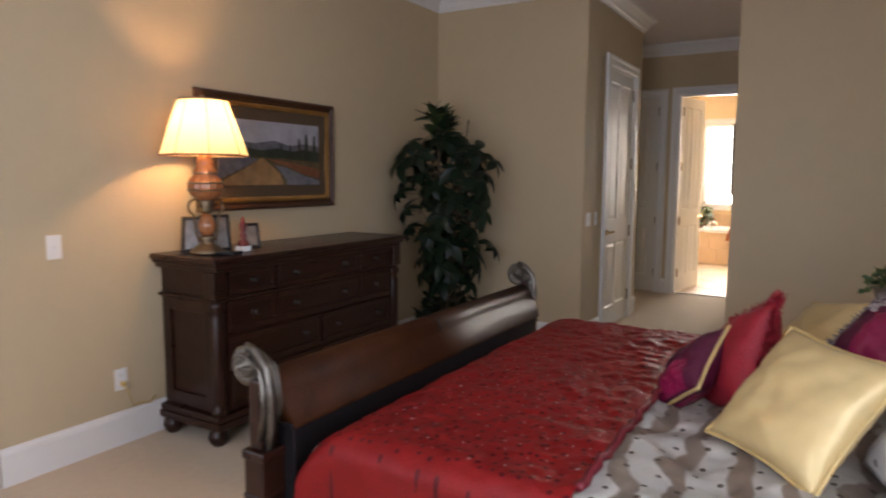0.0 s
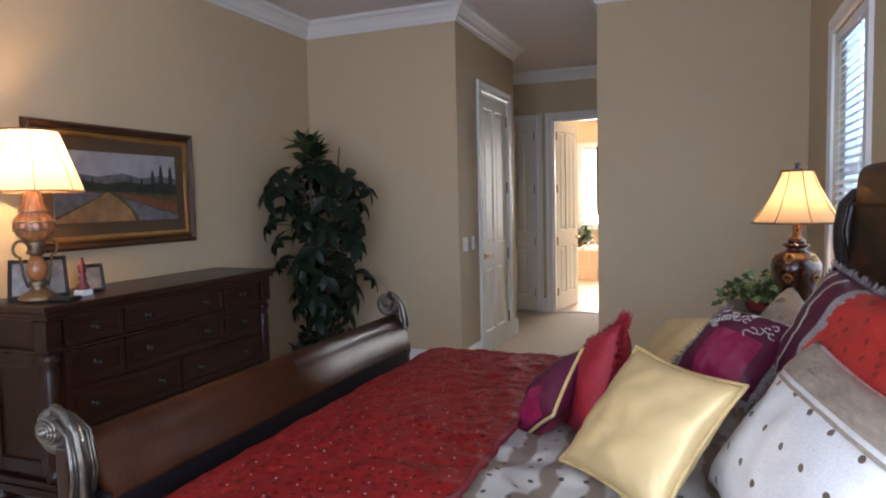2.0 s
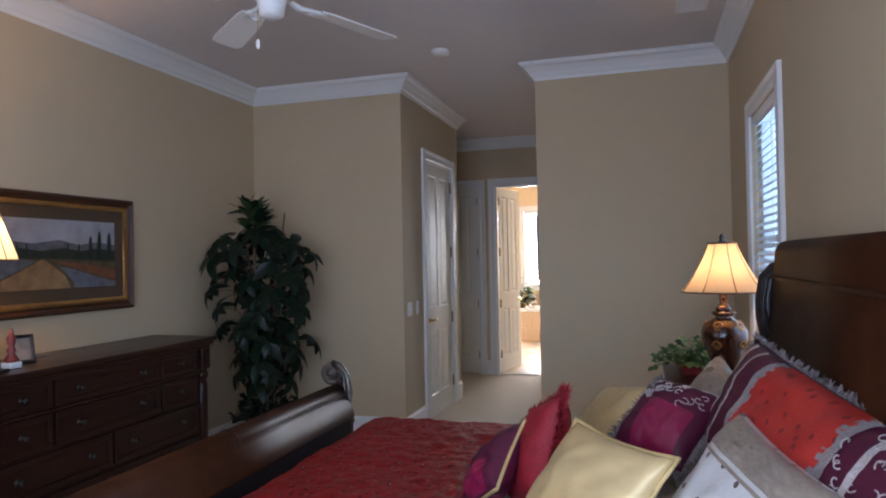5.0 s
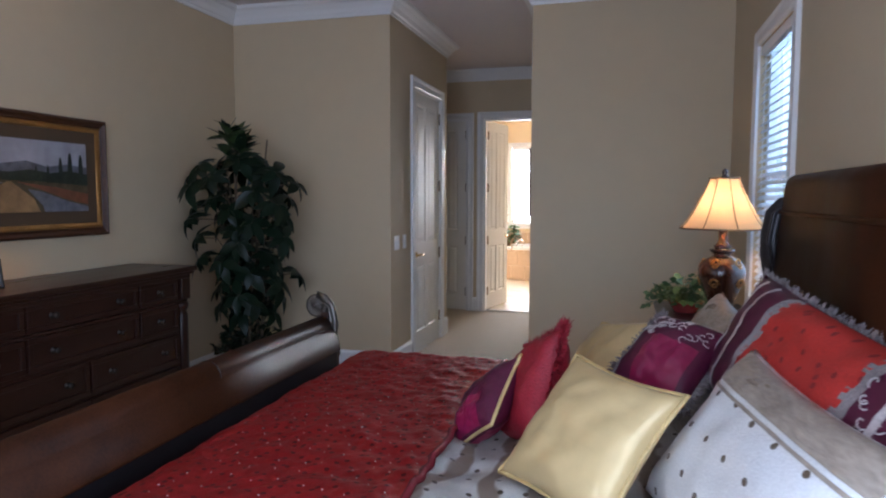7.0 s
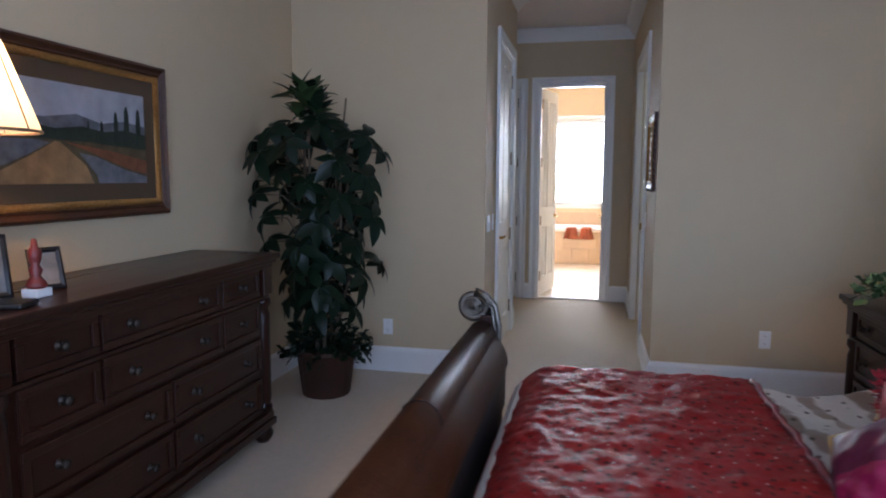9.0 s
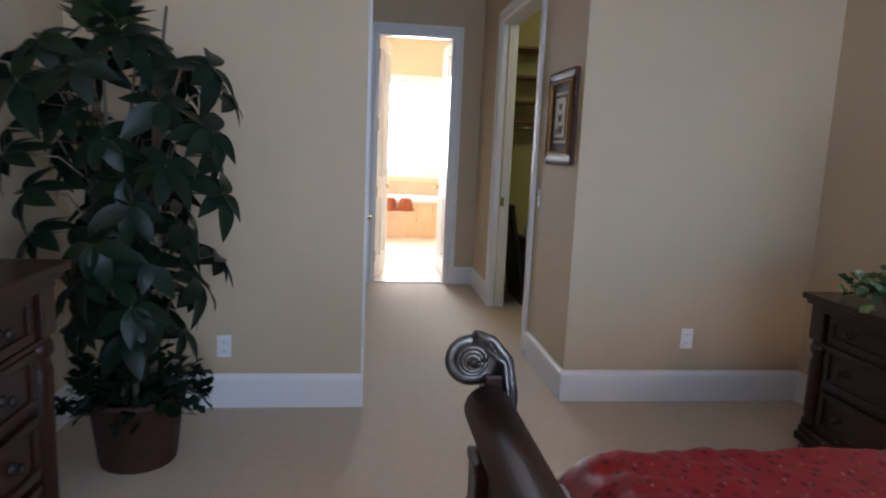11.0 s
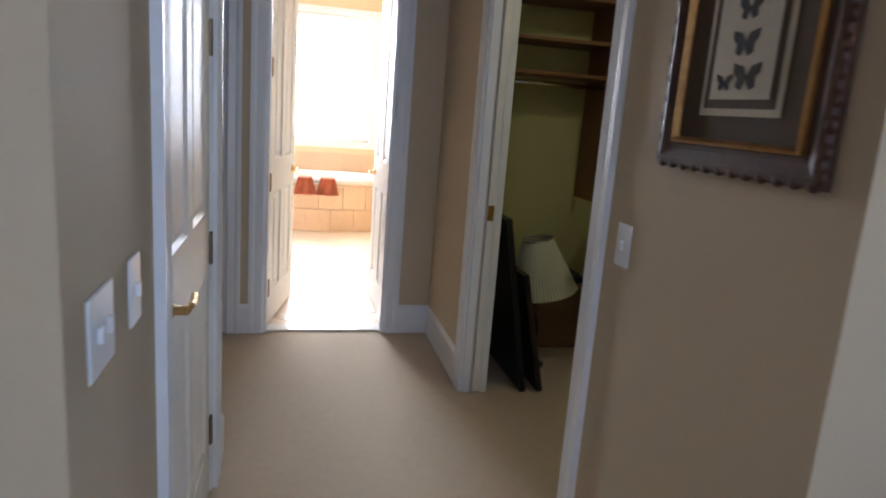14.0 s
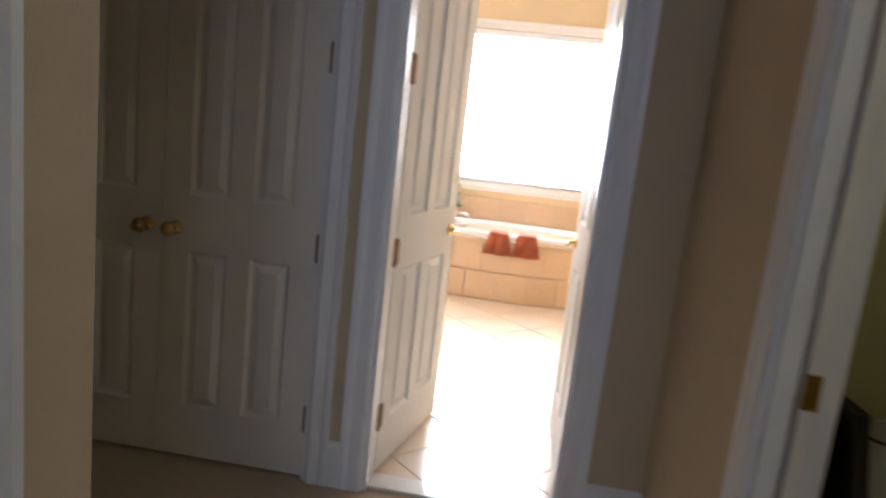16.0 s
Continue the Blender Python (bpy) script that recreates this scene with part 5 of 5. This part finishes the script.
# ---- switches and sockets ----
def plate_thing(name, label, m, kind, w=0.072, h=0.116):
    e = thing(name, label, "switch" if kind == "switch" else "outlet", m)
    part("cover_plate", box(-w / 2, -h / 2, 0, w / 2, h / 2, 0.006, 0.003), M_PLASTIC, e)
    if kind == "switch":
        n = max(1, round(w / 0.072))
        for i in range(n):
            x = (i - (n - 1) / 2) * 0.046
            part("rocker", box(x - 0.005, -0.012, 0.005, x + 0.005, 0.012, 0.014, 0.002), M_PLASTIC, e)
    else:
        for y in (0.024, -0.024):
            s = part("socket", box(-0.017, y - 0.014, 0.005, 0.017, y + 0.014, 0.008, 0.004), M_PLASTIC, e)
            part("slots", boxes([(-0.008, y - 0.002, 0.0075, -0.006, y + 0.007, 0.0085), (0.006, y - 0.002, 0.0075, 0.008, y + 0.006, 0.0085), (-0.002, y - 0.010, 0.0075, 0.002, y - 0.006, 0.0085)]), M_BLACK, s)
    return e


UP = (0, 0, 1)
plate_thing("light_switch", "double white light switch beside the hall door", face((0.001, 0.14, 1.083), (1, 0, 0), UP), "switch", 0.118)
plate_thing("light_switch", "single white light switch close to the door trim", face((0.001, 0.34, 1.083), (1, 0, 0), UP), "switch")
plate_thing("light_switch", "white light switch beside the closet opening", face((HX - 0.001, 0.79, 1.09), (-1, 0, 0), UP), "switch")
plate_thing("light_switch", "white light switch on the dresser wall", face((XL + 0.001, -3.56, 1.09), (1, 0, 0), UP), "switch")
plate_thing("wall_outlet", "white wall outlet behind the potted tree", face((-0.70, -0.001, 0.33), (0, -1, 0), UP), "outlet")
plate_thing("wall_outlet", "white wall outlet above the baseboard", face((1.84, 0.056, 0.37), (0, -1, 0), UP), "outlet")
o = plate_thing("wall_outlet", "white wall outlet with lamp cord plugged in", face((XL + 0.001, -3.25, 0.356), (1, 0, 0), UP), "outlet")
cd = thing("lamp_cord", "tan lamp cord hanging from the outlet", "cord", pose(0, 0, 0))
part("plug", box(XL + 0.008, -3.262, 0.32, XL + 0.035, -3.238, 0.345, 0.004), M_CORD, cd)
part("cord", tube([(XL + 0.03, -3.25, 0.33), (XL + 0.05, -3.23, 0.27), (XL + 0.03, -3.20, 0.20), (XL + 0.035, -3.16, 0.21), (XL + 0.03, -3.10, 0.19), (XL + 0.02, -3.06, 0.22)], 0.004, 6), M_CORD, cd, "", True)


# ---- closet ----
org = thing("closet_shelving", "warm brown closet shelves with side panel and chrome rod", "shelving", pose(0, 3.149, 0))
PX = 2.03
part("side_panel", box(PX, -0.35, 0.93, PX + 0.02, 0, 2.55, 0.002), M_CLOSETWOOD, org)
for z in (1.645, 1.83, 2.06, 2.32):
    part("shelf", box(HX + T + 0.014, -0.34, z, PX, 0, z + 0.02, 0.002), M_CLOSETWOOD, org)
part("closet_rod", tube([(HX + T + 0.014, -0.24, 1.60), (PX, -0.24, 1.60)], 0.013, 10), M_CHROME, org, "chrome hanging rod", True)
for x in (PX - 0.008, HX + T + 0.02):
    part("rod_cup", lathe([(0.02, 0), (0.02, 0.012)], 12), M_CHROME, org, m=pose(x, -0.24, 1.60, 0, 90))
part("closet_rod", tube([(PX + 0.02, -0.20, 1.33), (2.74, -0.20, 1.33)], 0.013, 10), M_BRONZE, org, "dark lower hanging rod", True)
part("shelf", box(PX + 0.02, -0.34, 2.32, 2.74, 0, 2.34, 0.002), M_CLOSETWOOD, org)

for i, (x, lean, h, w, lab) in enumerate(((1.44, 10, 0.92, 0.62, "dark framed picture leaning inside the closet wall"), (1.535, 12.5, 0.64, 0.55, "dark flat panel leaning against a framed picture"))):
    e = thing("leaning_picture", lab, "picture", pose(x, 2.225, 0.002, 0, 0, 0) @ pose(0, 0, 0, 0, -lean, 0))
    part("panel", box(0, 0.0, 0, 0.02, w, h, 0.003), M_BLACK, e)
    part("edge", boxes([(0.02, 0, 0, 0.03, 0.03, h), (0.02, w - 0.03, 0, 0.03, w, h), (0.02, 0.03, 0, 0.03, w - 0.03, 0.03), (0.02, 0.03, h - 0.03, 0.03, w - 0.03, h)], 0.002), M_FRAMEWOOD if i else M_BLACK, e)

fl = thing("stored_lamp", "unlit lamp with ivory pleated shade stored on the closet floor", "lamp", pose(1.62, 2.62, 0))
part("base", lathe([(0.09, 0), (0.095, 0.015), (0.04, 0.035), (0.02, 0.06), (0.03, 0.12), (0.05, 0.2), (0.035, 0.28), (0.015, 0.33), (0.012, 0.42)], 20), M_BLACK, fl, "", True)
bm = bmesh.new()
seg = 120
rings = []
for r, z in ((0.19, 0.42), (0.15, 0.54), (0.11, 0.66), (0.085, 0.73)):
    rings.append([bm.verts.new((r * (1 + 0.018 * (-1) ** i) * math.cos(2 * math.pi * i / seg), r * (1 + 0.018 * (-1) ** i) * math.sin(2 * math.pi * i / seg), z)) for i in range(seg)])
for a, b in zip(rings, rings[1:]):
    for i in range(seg):
        bm.faces.new((a[i], a[(i + 1) % seg], b[(i + 1) % seg], b[i]))
sh = part("shade", bm, M_PLEAT, fl, "ivory pleated fabric shade", m=pose(0.15, 0, 0.03, 0, -13))
part("ring", tube([(0.085 * math.cos(a), 0.085 * math.sin(a), 0.733) for a in [2 * math.pi * i / 24 for i in range(25)]], 0.005, 6), M_CHROME, sh, "", True)

tr = thing("trunk", "dark trunk with bags piled in the closet", "trunk", pose(2.39, 2.45, 0))
part("body", box(-0.28, -0.25, 0, 0.34, 0.45, 0.64, 0.015), M_BLACK, tr)
part("lid", box(-0.29, -0.26, 0.64, 0.35, 0.46, 0.74, 0.02), M_BLACK, tr)
part("strap", boxes([(-0.295, -0.05, 0.0, -0.288, 0.0, 0.6), (-0.295, 0.25, 0.0, -0.288, 0.30, 0.6)], 0.002), M_FRAMEWOOD, tr)
cb = thing("cardboard_box", "brown cardboard box on the closet floor", "box", pose(2.03, 1.90, 0, 0, 0, 8))
part("carton", boxes([(0, 0, 0, 0.36, 0.006, 0.34), (0, 0.274, 0, 0.36, 0.28, 0.34), (0, 0.006, 0, 0.006, 0.274, 0.34), (0.354, 0.006, 0, 0.36, 0.274, 0.34), (0.006, 0.006, 0, 0.354, 0.274, 0.006)]), M_CARDBOARD, cb)
part("flap", boxes([(0.0, -0.11, 0.335, 0.36, 0.0, 0.341), (0.0, 0.28, 0.335, 0.36, 0.39, 0.341)]), M_CARDBOARD, cb)
cushion("pillow", "plain white bed pillow stored on the closet trunk", pose(2.15, 2.46, 0.86, 4, -8, 60), 0.74, 0.48, 0.20, M_PLEAT, seed=14, puff=0.45)
lp = thing("leaning_picture", "black wide-framed picture with tan centre leaning on the trunk", "picture", pose(2.02, 2.22, 0.002) @ pose(0, 0, 0, 0, 5, 0))
part("panel", box(0.004, 0.06, 0.06, 0.016, 0.50, 0.58), M_FRAMEWOOD, lp, "brown picture centre")
part("picture_frame", boxes([(0, 0, 0, 0.025, 0.09, 0.64), (0, 0.47, 0, 0.025, 0.56, 0.64), (0, 0.09, 0, 0.025, 0.47, 0.09), (0, 0.09, 0.55, 0.025, 0.47, 0.64)], 0.004), M_BLACK, lp)
bx = thing("storage_box", "tan box with dark lid standing behind the lamp", "box", pose(1.74, 2.87, 0))
part("body", box(-0.02, 0, 0, 0.30, 0.26, 0.42, 0.006), M_CARDBOARD, bx)
part("lid", box(-0.025, -0.005, 0.42, 0.305, 0.265, 0.46, 0.006), M_BLACK, bx)

# ---- bathroom ----
tubt = thing("bathtub", "oval white tub set in a curved travertine surround", "bathtub", pose(0.48, 7.08, 0))
RX, RY = 1.25, 0.62
N = 44
part("tub_core", prism([((RX - 0.02) * math.cos(math.pi + math.pi * i / N), (RY - 0.02) * math.sin(math.pi + math.pi * i / N)) for i in range(N + 1)] + [(RX - 0.02, 0.33), (-RX + 0.02, 0.33)], "z", 0.0, 0.50), M_GROUT, tubt, "mortar core")
bm = prism([((RX + 0.02) * math.cos(math.pi + math.pi * i / N), (RY + 0.02) * math.sin(math.pi + math.pi * i / N)) for i in range(N + 1)] + [(RX + 0.02, 0.33), (-RX - 0.02, 0.33)], "z", 0.50, 0.53)
part("deck", bm, M_TUBTILE, tubt, "travertine deck")
bm = bmesh.new()
rings = []
for k, z in ((1.06, 0.531), (1.07, 0.565), (1.03, 0.585), (0.97, 0.58), (0.92, 0.53), (0.85, 0.36), (0.7, 0.20), (0.01, 0.18)):
    rings.append([bm.verts.new((0.92 * k * math.cos(2 * math.pi * i / 48), -0.14 + 0.40 * k * math.sin(2 * math.pi * i / 48), z + 0.001)) for i in range(48)])
for a, b in zip(rings, rings[1:]):
    for i in range(48):
        bm.faces.new((a[i], a[(i + 1) % 48], b[(i + 1) % 48], b[i]))
part("basin", bm, M_PORCELAIN, tubt, "glossy white oval basin", True)
for row in range(2):
    for i in range(14):
        t0, t1 = math.pi + math.pi * (i + 0.01 + 0.5 * row) / 14.5, math.pi + math.pi * (i + 0.99 + 0.5 * row) / 14.5
        if t1 > 2 * math.pi:
            continue
        pts = [(RX * math.cos(t0 + (t1 - t0) * k / 3), RY * math.sin(t0 + (t1 - t0) * k / 3)) for k in range(4)]
        inn = [((RX - 0.018) * math.cos(t0 + (t1 - t0) * k / 3), (RY - 0.018) * math.sin(t0 + (t1 - t0) * k / 3)) for k in range(3, -1, -1)]
        part("tile", prism(pts + inn, "z", 0.004 + 0.25 * row, 0.245 + 0.25 * row), M_TUBTILE, tubt)
fc = thing("tub_faucet", "polished tub faucet on the deck", "faucet", pose(-0.02, 6.62, 0.531))
part("spout", tube([(0, 0, 0), (0, 0, 0.12), (0.03, 0.02, 0.17), (0.09, 0.05, 0.17), (0.12, 0.07, 0.13)], 0.014, 10), M_CHROME, fc, "", True)
for x in (-0.09, 0.09):
    part("valve", lathe([(0.022, 0), (0.02, 0.02), (0.01, 0.03), (0.012, 0.06), (0.03, 0.065), (0.03, 0.075), (0, 0.08)], 14, centre=(x, -0.02)), M_CHROME, fc, "", True)
for k, x in enumerate((0.40, 0.64)):
    e = thing("towel", "rust orange hand towel draped over the tub edge", "towel", pose(x, 6.435, 0.0), "towels on the tub")
    bm = bmesh.new()
    g = []
    for i in range(11):
        u = -0.105 + 0.21 * i / 10
        col = []
        for s in range(14):
            t = s / 13
            if t < 0.3:
                y, z = 0.12 - 0.4 * t, 0.602 - 0.02 * t
            else:
                y, z = -0.008 - 0.012 * math.sin(u * 40), 0.596 - 0.19 * (t - 0.3) / 0.7
            flare = 0.55 + 0.62 * t
            col.append(bm.verts.new((u * flare, y + 0.006 * math.sin(u * 60 + 4 * t), z + 0.01 * abs(u) * 6 * t)))
        g.append(col)
    for a, b in zip(g, g[1:]):
        for s in range(13):
            bm.faces.new((a[s], b[s], b[s + 1], a[s + 1]))
    bmesh.ops.solidify(bm, geom=bm.faces[:], thickness=0.012)
    part("cloth", bm, M_TOWEL, e, "", True)
op = thing("orchid", "leafy plant with pale flowers on the tub deck", "plant", pose(-0.28, 7.12, 0.531))
part("pot", lathe([(0.06, 0), (0.08, 0.12), (0.085, 0.13), (0.07, 0.13)], 20), M_BRONZE, op, "", True)
ivy(op, 90, 0.22, 0.42, 0.10, 21, M_IVY, 0.10)
tagged(part("flowers", (lambda b: [bmesh.ops.create_icosphere(b, subdivisions=1, radius=0.022, matrix=pose(0.14 * math.sin(k * 2.1), 0.12 * math.cos(k * 1.7), 0.45 + 0.05 * k)) for k in range(9)] and b)(bmesh.new()), M_CREAM, op, "pale blossoms"), kind="stuff")
bs = setting("backsplash", box(-1.55, 7.40, 0.53, 1.9, 7.419, 0.80), M_GROUT)
tmesh = None
for i in range(13):
    x = -1.5 + i * 0.262
    if tmesh is None:
        tmesh = part("tile", box(0, -0.011, 0, 0.256, 0, 0.262), M_TUBTILE, bs, m=pose(x, 7.40, 0.534))
    else:
        again(tmesh, pose(x, 7.40, 0.534))

# ---- bathroom floor tiles, laid diagonally ----
fb = bpy.data.objects["floor_bath"]
S = 0.40
c45 = math.cos(math.pi / 4)
first = None
for i in range(-14, 15):
    for j in range(-14, 15):
        cx, cy = 0.45 + (i - j) * S * c45, 4.6 + (i + j) * S * c45
        if not (-1.2 < cx < 1.6 and 3.03 < cy < 6.4):
            continue
        if cy < 3.59:
            bm = box(-S / 2 + 0.003, -S / 2 + 0.003, -0.008, S / 2 - 0.003, S / 2 - 0.003, 0.001)
            bmesh.ops.transform(bm, matrix=pose(cx, cy, 0, 0, 0, 45), verts=bm.verts)
            r = bmesh.ops.bisect_plane(bm, geom=bm.verts[:] + bm.edges[:] + bm.faces[:], plane_co=(0, 3.303, 0), plane_no=(0, 1, 0), clear_inner=True)
            bmesh.ops.holes_fill(bm, edges=[g for g in r["geom_cut"] if isinstance(g, bmesh.types.BMEdge)])
            part("tile", bm, M_TILE, fb)
            continue
        if first is None:
            first = part("tile", box(-S / 2 + 0.003, -S / 2 + 0.003, -0.008, S / 2 - 0.003, S / 2 - 0.003, 0.001, 0.002, None, 1), M_TILE, fb, m=pose(cx, cy, 0, 0, 0, 45))
        else:
            again(first, pose(cx, cy, 0, 0, 0, 45))
setting("threshold", box(B0 + 0.018, 3.19, 0.0005, B1 - 0.018, 3.30, 0.012, 0.003), M_PORCELAIN)
